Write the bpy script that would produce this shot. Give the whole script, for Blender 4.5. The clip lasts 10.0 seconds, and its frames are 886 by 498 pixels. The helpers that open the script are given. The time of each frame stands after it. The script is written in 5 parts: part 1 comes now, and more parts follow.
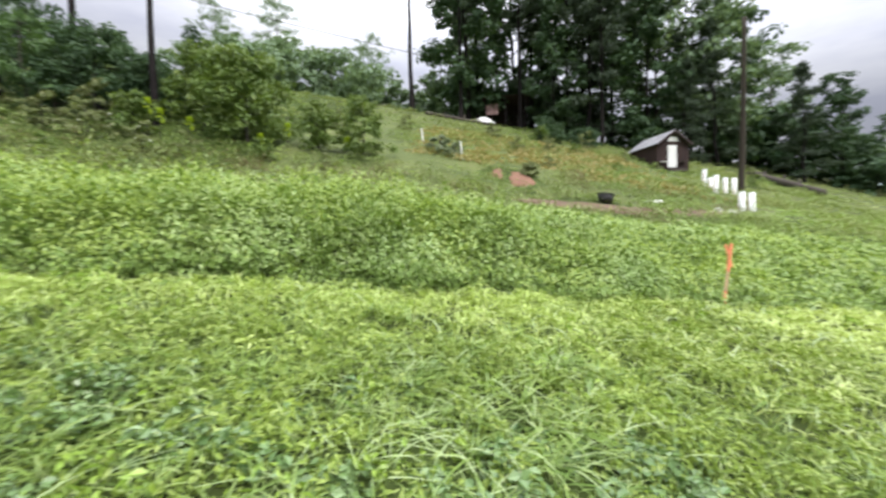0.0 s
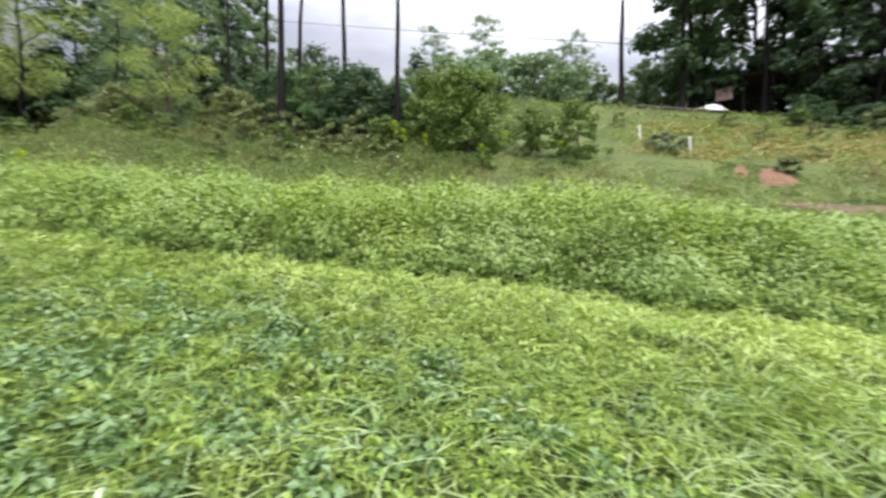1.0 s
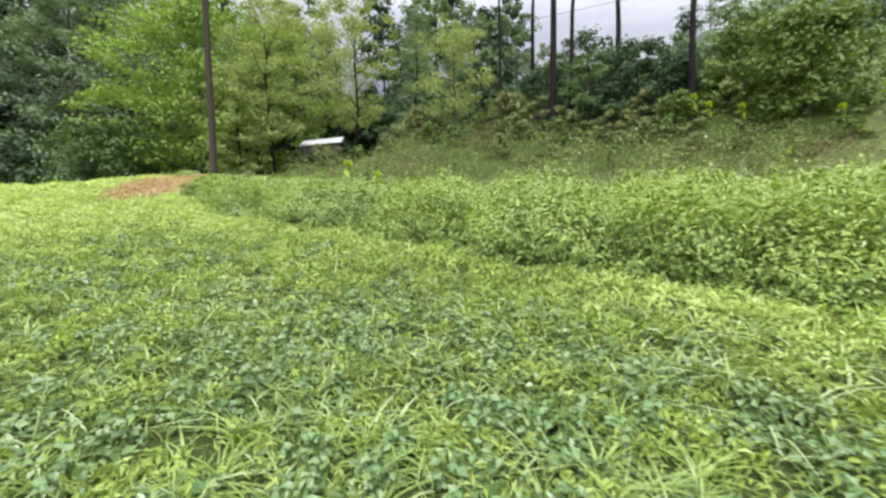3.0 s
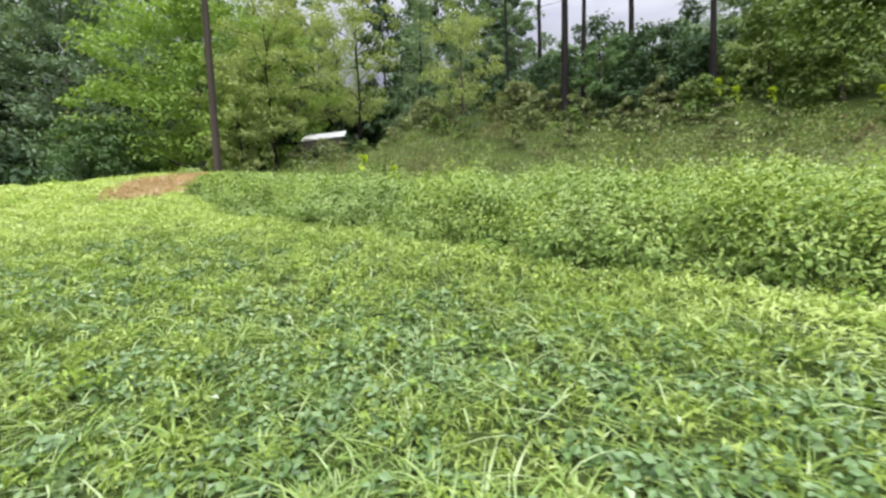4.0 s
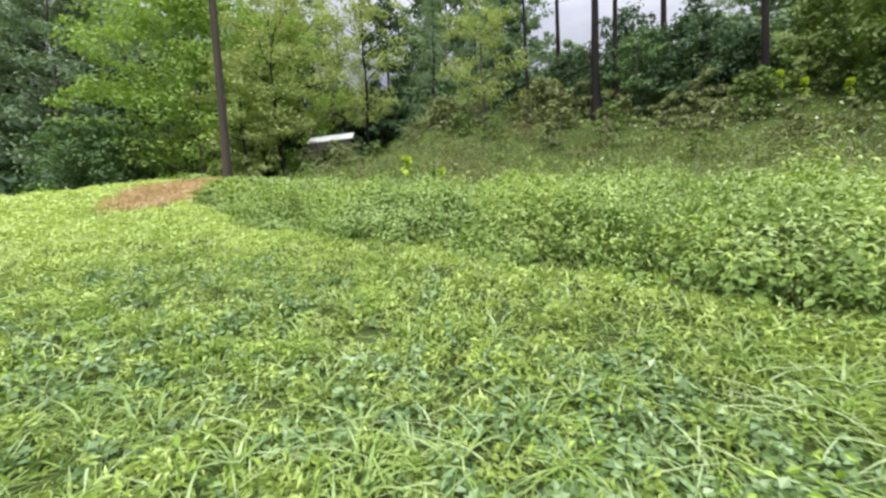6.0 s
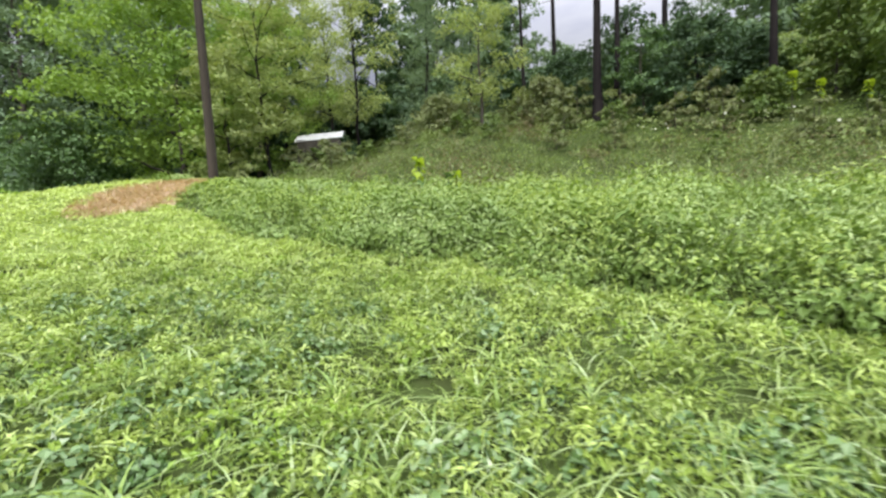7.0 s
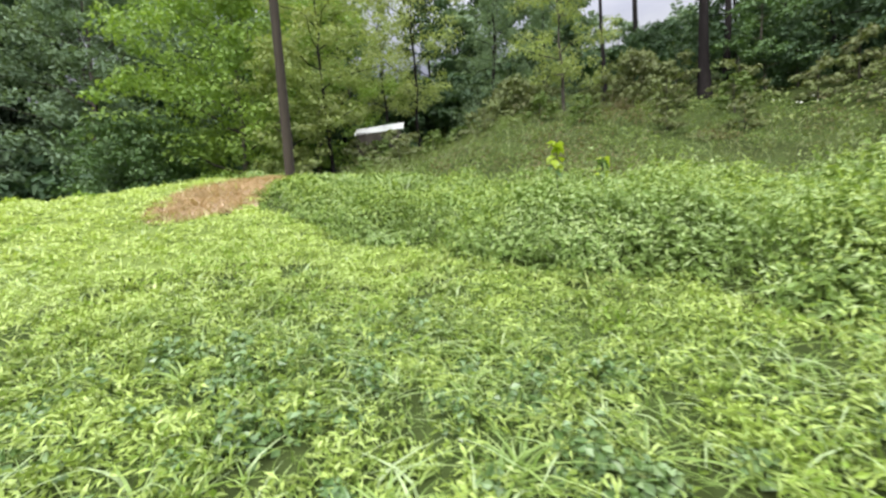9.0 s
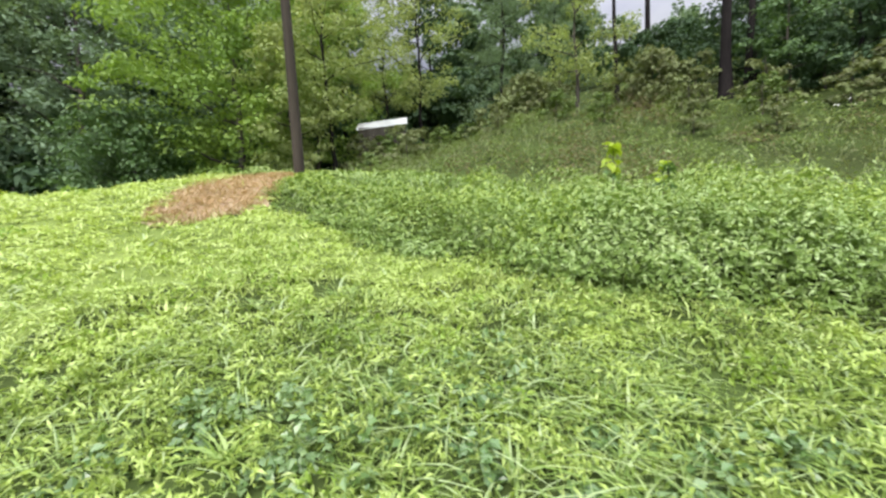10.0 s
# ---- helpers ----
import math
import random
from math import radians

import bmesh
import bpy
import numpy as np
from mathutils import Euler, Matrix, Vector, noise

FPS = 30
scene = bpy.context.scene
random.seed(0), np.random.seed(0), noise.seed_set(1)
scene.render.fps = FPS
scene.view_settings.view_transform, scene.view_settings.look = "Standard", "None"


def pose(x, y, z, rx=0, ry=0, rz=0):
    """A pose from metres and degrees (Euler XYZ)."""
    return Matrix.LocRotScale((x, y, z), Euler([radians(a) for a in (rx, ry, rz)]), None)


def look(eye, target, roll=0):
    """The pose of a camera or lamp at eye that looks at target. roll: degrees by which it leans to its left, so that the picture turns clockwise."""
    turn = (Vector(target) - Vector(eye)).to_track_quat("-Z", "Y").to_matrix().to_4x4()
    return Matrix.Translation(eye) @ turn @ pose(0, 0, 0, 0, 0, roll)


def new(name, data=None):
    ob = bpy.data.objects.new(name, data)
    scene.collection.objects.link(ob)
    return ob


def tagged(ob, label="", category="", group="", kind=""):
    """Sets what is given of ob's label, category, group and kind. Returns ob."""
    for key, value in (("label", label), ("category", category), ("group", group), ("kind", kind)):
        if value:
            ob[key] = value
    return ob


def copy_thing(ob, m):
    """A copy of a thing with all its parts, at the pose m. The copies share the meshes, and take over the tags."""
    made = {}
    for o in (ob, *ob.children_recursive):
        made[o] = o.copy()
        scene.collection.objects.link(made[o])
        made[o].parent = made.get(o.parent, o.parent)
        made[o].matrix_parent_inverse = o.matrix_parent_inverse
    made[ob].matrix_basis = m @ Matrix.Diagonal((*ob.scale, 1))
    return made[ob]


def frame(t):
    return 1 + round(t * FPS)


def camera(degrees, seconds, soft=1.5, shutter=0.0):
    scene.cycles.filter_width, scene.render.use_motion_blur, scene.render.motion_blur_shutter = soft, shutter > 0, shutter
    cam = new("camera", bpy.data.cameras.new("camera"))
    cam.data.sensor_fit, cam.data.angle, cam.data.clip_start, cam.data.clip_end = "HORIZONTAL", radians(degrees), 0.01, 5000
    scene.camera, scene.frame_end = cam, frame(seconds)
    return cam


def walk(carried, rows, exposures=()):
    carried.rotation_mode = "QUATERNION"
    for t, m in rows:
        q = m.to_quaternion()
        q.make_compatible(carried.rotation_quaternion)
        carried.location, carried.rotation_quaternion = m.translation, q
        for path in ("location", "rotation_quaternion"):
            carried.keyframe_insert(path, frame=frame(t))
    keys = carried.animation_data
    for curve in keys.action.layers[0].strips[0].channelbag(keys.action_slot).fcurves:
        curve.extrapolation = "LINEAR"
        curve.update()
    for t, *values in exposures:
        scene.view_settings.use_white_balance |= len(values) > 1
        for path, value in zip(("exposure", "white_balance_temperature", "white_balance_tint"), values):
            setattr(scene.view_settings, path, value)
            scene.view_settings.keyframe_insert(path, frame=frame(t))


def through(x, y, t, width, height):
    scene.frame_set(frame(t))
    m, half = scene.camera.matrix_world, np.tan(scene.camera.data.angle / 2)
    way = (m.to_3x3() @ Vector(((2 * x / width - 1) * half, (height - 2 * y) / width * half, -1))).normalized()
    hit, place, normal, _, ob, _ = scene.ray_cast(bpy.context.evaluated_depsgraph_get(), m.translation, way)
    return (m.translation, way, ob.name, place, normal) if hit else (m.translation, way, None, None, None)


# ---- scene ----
cam = camera(93.7, 10.0, 2.5, 0.35)
PATH = [
    (0, (-0.043, 0.122, 1.449), (-0.096, 2.119, 1.356), -1.7),
    (0.5, (-0.343, -0.073, 1.521), (-0.825, 1.866, 1.444), -0.8),
    (1, (-0.728, -0.226, 1.585), (-1.645, 1.55, 1.513), -0.3),
    (1.5, (-1.132, -0.389, 1.613), (-2.372, 1.178, 1.535), 0.1),
    (2, (-1.624, -0.453, 1.711), (-3.126, 0.863, 1.598), -0.2),
    (2.5, (-2.1, -0.522, 1.78), (-3.754, 0.598, 1.693), -0.8),
    (3, (-2.503, -0.562, 1.867), (-4.228, 0.447, 1.771), -1.3),
    (3.2, (-2.633, -0.59, 1.879), (-4.374, 0.392, 1.804), -1.4),
    (4.5, (-3.863, -0.886, 2.049), (-5.578, 0.128, 1.876), -3.1),
    (5, (-4.375, -0.97, 2.136), (-6.125, -0.02, 1.943), -3.5),
    (5.5, (-4.919, -1.128, 2.179), (-6.651, -0.14, 2.032), -3.4),
    (6.8, (-6.163, -1.289, 2.407), (-7.833, -0.193, 2.3), -2.5),
    (7, (-6.425, -1.328, 2.442), (-8.087, -0.223, 2.32), -2.9),
    (7.5, (-7.029, -1.423, 2.439), (-8.757, -0.421, 2.347), -3.4),
    (8, (-7.566, -1.537, 2.581), (-9.298, -0.541, 2.506), -3.5),
    (8.5, (-8.077, -1.756, 2.697), (-9.812, -0.768, 2.586), -3.7),
    (9, (-8.661, -1.87, 2.686), (-10.42, -0.929, 2.54), -3.7),
    (9.5, (-9.189, -2.016, 2.805), (-10.952, -1.083, 2.662), -3.4),
    (10, (-9.668, -2.176, 2.888), (-11.404, -1.197, 2.722), -2.8),
]
walk(cam, [(t, look(eye, target, roll)) for t, eye, target, roll in PATH])

# ---- world, sun, exposure ----
scene.view_settings.exposure = 0.2
world = bpy.data.worlds.new("overcast_sky")
scene.world = world
world.use_nodes = True
wn, wl = world.node_tree.nodes, world.node_tree.links
wn.clear()


def wnode(kind, **vals):
    n = wn.new(kind)
    for k, v in vals.items():
        n.inputs[k].default_value = v
    return n


SUN_UP, SUN_TURN = radians(52), radians(140)
sky = wn.new("ShaderNodeTexSky")
sky.sky_type, sky.sun_disc, sky.sun_elevation, sky.sun_rotation = "NISHITA", False, SUN_UP, SUN_TURN
sky.air_density, sky.dust_density, sky.ozone_density = 1.0, 4.0, 1.0
coord = wn.new("ShaderNodeTexCoord")
split = wn.new("ShaderNodeSeparateXYZ")
wl.new(coord.outputs["Generated"], split.inputs[0])
rise = wn.new("ShaderNodeMapRange")
rise.interpolation_type = "SMOOTHSTEP"
rise.inputs["From Min"].default_value, rise.inputs["From Max"].default_value = 0.12, 0.95
rise.inputs["To Min"].default_value, rise.inputs["To Max"].default_value = 0.26, 3.07
wl.new(split.outputs["Z"], rise.inputs["Value"])
stretch = wn.new("ShaderNodeMapping")
stretch.inputs["Scale"].default_value = (1.0, 1.0, 3.2)
wl.new(coord.outputs["Generated"], stretch.inputs["Vector"])
cloud = wnode("ShaderNodeTexNoise", Scale=1.9, Detail=6.0, Roughness=0.55)
wl.new(stretch.outputs[0], cloud.inputs["Vector"])
ramp = wn.new("ShaderNodeValToRGB")
ramp.color_ramp.elements[0].position, ramp.color_ramp.elements[0].color = 0.36, (0.84, 0.87, 1.06, 1)
ramp.color_ramp.elements[1].position, ramp.color_ramp.elements[1].color = 0.64, (1.4, 1.42, 1.5, 1)
wl.new(cloud.outputs["Fac"], ramp.inputs[0])
cover = wn.new("ShaderNodeVectorMath")
cover.operation = "SCALE"
wl.new(ramp.outputs[0], cover.inputs[0])
side = wn.new("ShaderNodeMath")
side.operation = "MULTIPLY_ADD"
side.inputs[1].default_value, side.inputs[2].default_value = 0.5, 1.0
wl.new(split.outputs["X"], side.inputs[0])
gain = wn.new("ShaderNodeMath")
gain.operation = "MULTIPLY"
wl.new(rise.outputs[0], gain.inputs[0])
wl.new(side.outputs[0], gain.inputs[1])
wl.new(gain.outputs[0], cover.inputs["Scale"])
back = wnode("ShaderNodeBackground", Strength=1.0)
wl.new(cover.outputs[0], back.inputs["Color"])
blue = wnode("ShaderNodeBackground", Strength=0.08)
wl.new(sky.outputs[0], blue.inputs["Color"])
both = wnode("ShaderNodeMixShader", Fac=0.88)
wl.new(blue.outputs[0], both.inputs[1])
wl.new(back.outputs[0], both.inputs[2])
wout = wn.new("ShaderNodeOutputWorld")
wl.new(both.outputs[0], wout.inputs[0])

sun = new("sun", bpy.data.lights.new("sun", "SUN"))
sun.data.energy, sun.data.angle, sun.data.color = 2.2, radians(14), (1.0, 0.96, 0.88)
sun.matrix_world = look((0, 0, 60), (-math.sin(SUN_TURN) * 38, -math.cos(SUN_TURN) * 38, 60 - 38 * math.tan(SUN_UP)))


# ---- materials ----
def material(name):
    m = bpy.data.materials.new(name)
    m.use_nodes = True
    m.node_tree.nodes.clear()
    return m, m.node_tree.nodes, m.node_tree.links


def ramp_of(n, colours):
    r = n.new("ShaderNodeValToRGB")
    while len(r.color_ramp.elements) < len(colours):
        r.color_ramp.elements.new(0.5)
    for i, c in enumerate(colours):
        r.color_ramp.elements[i].position = i / (len(colours) - 1)
        r.color_ramp.elements[i].color = (*c, 1)
    return r


def noise_at(n, l, scale, detail=4.0, rough=0.6, mapping=None):
    tc = n.new("ShaderNodeTexCoord")
    t = n.new("ShaderNodeTexNoise")
    t.inputs["Scale"].default_value, t.inputs["Detail"].default_value, t.inputs["Roughness"].default_value = scale, detail, rough
    if mapping:
        mp = n.new("ShaderNodeMapping")
        mp.inputs["Scale"].default_value = mapping
        l.new(tc.outputs["Object"], mp.inputs["Vector"])
        l.new(mp.outputs[0], t.inputs["Vector"])
    else:
        l.new(tc.outputs["Object"], t.inputs["Vector"])
    return t


def mixed(n, l, a, b, fac, mode="MIX"):
    m = n.new("ShaderNodeMix")
    m.data_type, m.blend_type = "RGBA", mode
    for socket, v in ((m.inputs[0], fac), (m.inputs[6], a), (m.inputs[7], b)):
        if isinstance(v, bpy.types.NodeSocket):
            l.new(v, socket)
        else:
            socket.default_value = v if not isinstance(v, tuple) else (*v, 1)
    return m.outputs[2]


def leaf_material(name, colours, patch=None, patch_scale=0.5, through=0.3, rough=0.5, gloss=0.35, wild=0.75, calm=0.45):
    """Foliage: each leaf its own tone out of colours, drawn to their mean by calm; patch: a second tone in drifts."""
    m, n, l = material(name)
    mean = [sum(c[i] for c in colours) / len(colours) for i in range(3)]
    colours = [tuple(c[i] + (mean[i] - c[i]) * calm for i in range(3)) for c in colours]
    geo = n.new("ShaderNodeNewGeometry")
    tone = ramp_of(n, colours)
    l.new(geo.outputs["Random Per Island"], tone.inputs[0])
    col = tone.outputs[0]
    if patch:
        drift = noise_at(n, l, patch_scale, 3.0)
        step = n.new("ShaderNodeMapRange")
        step.inputs["From Min"].default_value, step.inputs["From Max"].default_value = 0.42, 0.62
        step.inputs["To Max"].default_value = wild
        l.new(drift.outputs["Fac"], step.inputs["Value"])
        col = mixed(n, l, col, patch, step.outputs[0])
    p = n.new("ShaderNodeBsdfPrincipled")
    p.inputs["Roughness"].default_value, p.inputs["Specular IOR Level"].default_value = rough, gloss
    l.new(col, p.inputs["Base Color"])
    tr = n.new("ShaderNodeBsdfTranslucent")
    l.new(mixed(n, l, col, (1.0, 1.0, 0.45), 1.0, "MULTIPLY"), tr.inputs["Color"])
    mx = n.new("ShaderNodeMixShader")
    mx.inputs[0].default_value = through
    l.new(p.outputs[0], mx.inputs[1])
    l.new(tr.outputs[0], mx.inputs[2])
    out = n.new("ShaderNodeOutputMaterial")
    l.new(mx.outputs[0], out.inputs[0])
    return m


def surface(name, colours, scale=6.0, fine=60.0, rough=0.8, bump=0.3, metal=0.0, mapping=None, gloss=0.4):
    """A plain surface with stains at one scale and grain at another."""
    m, n, l = material(name)
    big, small = noise_at(n, l, scale, 5.0, 0.6, mapping), noise_at(n, l, fine, 4.0, 0.6, mapping)
    tone = ramp_of(n, colours)
    add = n.new("ShaderNodeMath")
    add.operation = "MULTIPLY_ADD"
    add.inputs[1].default_value = 0.45
    l.new(small.outputs["Fac"], add.inputs[0])
    mul = n.new("ShaderNodeMath")
    mul.operation = "MULTIPLY_ADD"
    mul.inputs[1].default_value, mul.inputs[2].default_value = 1.5, -0.5
    l.new(big.outputs["Fac"], mul.inputs[0])
    l.new(mul.outputs[0], add.inputs[2])
    l.new(add.outputs[0], tone.inputs[0])
    p = n.new("ShaderNodeBsdfPrincipled")
    p.inputs["Roughness"].default_value, p.inputs["Metallic"].default_value = rough, metal
    p.inputs["Specular IOR Level"].default_value = gloss
    l.new(tone.outputs[0], p.inputs["Base Color"])
    bp = n.new("ShaderNodeBump")
    bp.inputs["Strength"].default_value, bp.inputs["Distance"].default_value = bump, 0.02
    l.new(small.outputs["Fac"], bp.inputs["Height"])
    l.new(bp.outputs[0], p.inputs["Normal"])
    out = n.new("ShaderNodeOutputMaterial")
    l.new(p.outputs[0], out.inputs[0])
    return m


M_GROUND = surface("meadow_soil", [(0.03, 0.034, 0.012), (0.042, 0.056, 0.017), (0.055, 0.08, 0.022), (0.075, 0.105, 0.03)], 0.7, 9.0, 0.95, 0.6, gloss=0.05)
M_TURF = surface("short_turf", [(0.068, 0.102, 0.0204), (0.122, 0.17, 0.034), (0.17, 0.224, 0.051), (0.211, 0.265, 0.0748)], 1.3, 26.0, 0.8, 1.0, gloss=0.15)
M_HILLTURF = surface("rough_hill_turf", [(0.054, 0.0675, 0.0252), (0.081, 0.104, 0.036), (0.113, 0.135, 0.045), (0.153, 0.149, 0.0675)], 0.5, 7.0, 0.9, 1.0, gloss=0.1)
M_CLAY = surface("red_clay", [(0.09, 0.045, 0.025), (0.17, 0.085, 0.05), (0.26, 0.14, 0.09)], 2.0, 18.0, 0.95, 0.6)
M_TRACK = surface("brown_track_soil", [(0.07, 0.045, 0.028), (0.13, 0.085, 0.055), (0.2, 0.14, 0.09)], 1.5, 14.0, 0.95, 0.7)
M_THATCH = surface("dead_thatch", [(0.24, 0.156, 0.096), (0.432, 0.3, 0.192), (0.576, 0.444, 0.312)], 2.5, 30.0, 0.95, 0.6)
M_GRASS = leaf_material("grass_blades", [(0.076, 0.147, 0.0238), (0.19, 0.294, 0.057), (0.38, 0.465, 0.19), (0.114, 0.209, 0.0333), (0.257, 0.361, 0.0855)], (0.237, 0.351, 0.0617), 0.8, 0.2, 0.34, 0.5, 0.5, 0.25)
M_PALE = leaf_material("pale_arching_blades", [(0.34, 0.44, 0.2), (0.44, 0.53, 0.28), (0.29, 0.4, 0.14)], None, 1, 0.25, 0.35, 0.5)
M_CLOVER = leaf_material("clover_leaves", [(0.0665, 0.128, 0.0333), (0.142, 0.237, 0.0712), (0.294, 0.399, 0.19), (0.095, 0.171, 0.0427), (0.209, 0.314, 0.104)], (0.104, 0.199, 0.0665), 0.5, 0.2, 0.3, 0.6, 0.5, 0.25)
M_FRESH = leaf_material("fresh_field_leaves", [(0.116, 0.194, 0.0291), (0.252, 0.349, 0.0582), (0.407, 0.485, 0.175), (0.175, 0.272, 0.0388)], (0.31, 0.417, 0.0776), 1.1, 0.24, 0.4, 0.5, 0.6, 0.25)
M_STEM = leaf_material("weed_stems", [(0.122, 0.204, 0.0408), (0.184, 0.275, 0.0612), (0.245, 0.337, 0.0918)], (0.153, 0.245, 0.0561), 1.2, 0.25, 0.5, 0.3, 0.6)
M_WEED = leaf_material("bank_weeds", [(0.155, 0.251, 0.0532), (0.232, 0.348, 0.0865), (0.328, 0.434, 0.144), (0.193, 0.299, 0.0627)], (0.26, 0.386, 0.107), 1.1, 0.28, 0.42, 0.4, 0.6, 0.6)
# Bank weed tops: light from above put into two paler leaf colours.
M_LIT_MINT = leaf_material("lit_weed_tops", [(0.333, 0.454, 0.151), (0.423, 0.535, 0.211), (0.504, 0.605, 0.293), (0.373, 0.484, 0.161)], (0.373, 0.514, 0.221), 0.7, 0.3, 0.42, 0.4, 0.7, 0.6)
M_LIT_YELLOW = leaf_material("lit_yellow_green_tops", [(0.29, 0.403, 0.0828), (0.383, 0.497, 0.124), (0.476, 0.569, 0.196)], (0.352, 0.476, 0.0927), 0.9, 0.3, 0.42, 0.4, 0.6, 0.6)
M_SWARD = leaf_material("lower_sward", [(0.2, 0.3, 0.06), (0.28, 0.4, 0.09), (0.36, 0.48, 0.16)], (0.26, 0.4, 0.09), 0.5, 0.24, 0.45, 0.4, 0.6)
M_BRUSH = leaf_material("slope_brush", [(0.11, 0.145, 0.055), (0.165, 0.205, 0.08), (0.24, 0.28, 0.115), (0.205, 0.18, 0.115)], (0.23, 0.285, 0.11), 0.45, 0.25, 0.55, 0.25, 0.7)
M_RUSSET = leaf_material("dead_brown_stalks", [(0.13, 0.1, 0.055), (0.2, 0.155, 0.085), (0.26, 0.22, 0.12)], (0.17, 0.19, 0.07), 0.9, 0.2, 0.6, 0.2, 0.6)
M_MOSSY = leaf_material("slope_greens", [(0.115, 0.172, 0.0517), (0.196, 0.27, 0.0805), (0.287, 0.368, 0.115)], (0.23, 0.322, 0.092), 0.6, 0.25, 0.5, 0.3, 0.5)
M_HAY = leaf_material("hill_grass", [(0.206, 0.27, 0.084), (0.27, 0.326, 0.112), (0.346, 0.354, 0.159), (0.187, 0.27, 0.0793)], (0.224, 0.326, 0.103), 0.16, 0.25, 0.6, 0.2, 0.8, 0.6)
M_SAGE = leaf_material("sage_leaves", [(0.17, 0.22, 0.13), (0.25, 0.3, 0.19), (0.33, 0.37, 0.25)], None, 1, 0.25, 0.6, 0.25)
M_STRAW = leaf_material("dry_straw", [(0.493, 0.358, 0.224), (0.65, 0.504, 0.347), (0.74, 0.65, 0.493), (0.358, 0.235, 0.134)], (0.403, 0.302, 0.157), 1.6, 0.2, 0.7, 0.2, 0.6)
M_LIME = leaf_material("lime_leaves", [(0.34, 0.46, 0.03), (0.45, 0.56, 0.05), (0.26, 0.4, 0.04)], None, 1, 0.35, 0.45, 0.35)
# Sheen of the far field at grazing view, put into the leaf colour.
M_FAR_SHEEN = leaf_material("sheen_paled_grass", [(0.4, 0.508, 0.13), (0.486, 0.594, 0.194), (0.583, 0.659, 0.302), (0.443, 0.551, 0.14)], (0.497, 0.605, 0.162), 0.6, 0.24, 0.35, 0.5, 0.5, 0.65)
# Halfway tone that eases into the sheen-paled far leaves.
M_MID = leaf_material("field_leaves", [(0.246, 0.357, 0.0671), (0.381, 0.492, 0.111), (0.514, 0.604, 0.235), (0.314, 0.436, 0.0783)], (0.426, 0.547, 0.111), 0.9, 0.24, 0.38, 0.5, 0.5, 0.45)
M_OCHRE = leaf_material("ochre_dry_grass", [(0.28, 0.24, 0.09), (0.37, 0.31, 0.13), (0.46, 0.38, 0.19), (0.23, 0.26, 0.08)], None, 1, 0.25, 0.6, 0.2)
M_BROAD = leaf_material("lime_broad_leaves", [(0.17, 0.29, 0.035), (0.25, 0.38, 0.05), (0.34, 0.46, 0.09)], None, 1, 0.25, 0.35, 0.5)
M_FLOWER = leaf_material("white_petals", [(0.7, 0.7, 0.6), (0.8, 0.8, 0.72)], None, 1, 0.3, 0.6, 0.2)
M_MAPLE = leaf_material("maple_leaves", [(0.15, 0.265, 0.045), (0.26, 0.39, 0.07), (0.37, 0.49, 0.12)], (0.19, 0.32, 0.08), 0.3, 0.36, 0.5, 0.35, 0.5)
M_OLIVE = leaf_material("locust_leaves", [(0.185, 0.258, 0.0784), (0.319, 0.403, 0.129), (0.448, 0.515, 0.213)], (0.347, 0.37, 0.179), 0.25, 0.38, 0.55, 0.3, 0.5)
M_BUSH = leaf_material("dark_bush_leaves", [(0.0495, 0.105, 0.033), (0.099, 0.182, 0.055), (0.165, 0.264, 0.0935)], None, 1, 0.28, 0.45, 0.4)
M_SHRUB = leaf_material("sunny_shrub_leaves", [(0.0552, 0.101, 0.023), (0.11, 0.175, 0.0414), (0.175, 0.248, 0.0598), (0.258, 0.322, 0.092)], (0.129, 0.221, 0.0552), 0.8, 0.3, 0.5, 0.35, 0.5)
M_DARK = leaf_material("forest_leaves", [(0.04, 0.078, 0.038), (0.068, 0.122, 0.055), (0.105, 0.17, 0.08)], (0.055, 0.105, 0.055), 0.2, 0.25, 0.6, 0.25, 0.5)
# Foliage of the distant trees, with the haze mixed into its colour.
M_HAZED = leaf_material("haze_paled_leaves", [(0.13, 0.2, 0.11), (0.185, 0.27, 0.15), (0.25, 0.345, 0.21)], None, 1, 0.3, 0.55, 0.3)
M_NEEDLE = leaf_material("pine_needles", [(0.038, 0.06, 0.038), (0.068, 0.1, 0.064), (0.105, 0.14, 0.09)], None, 1, 0.15, 0.6, 0.25)
M_BARK = surface("pine_bark", [(0.01, 0.009, 0.009), (0.02, 0.017, 0.017), (0.042, 0.036, 0.034)], 3.0, 20.0, 0.95, 0.9, 0, (1, 1, 0.25), 0.08)
M_GREYBARK = surface("grey_bark", [(0.04, 0.034, 0.028), (0.08, 0.07, 0.058), (0.15, 0.135, 0.115)], 3.0, 20.0, 0.95, 0.7, 0, (1, 1, 0.3), 0.12)
M_POLE = surface("weathered_pole_wood", [(0.026, 0.021, 0.016), (0.05, 0.041, 0.032), (0.088, 0.074, 0.058)], 2.0, 26.0, 0.9, 0.7, 0, (3, 3, 0.12), 0.2)
M_PLANK = surface("dark_stained_boards", [(0.016, 0.009, 0.008), (0.032, 0.016, 0.014), (0.055, 0.03, 0.025)], 2.0, 22.0, 0.85, 0.5, 0, (2, 2, 0.3))
M_PINK = surface("faded_pink_boards", [(0.17, 0.1, 0.095), (0.24, 0.15, 0.14), (0.32, 0.22, 0.21)], 3.0, 22.0, 0.85, 0.3)
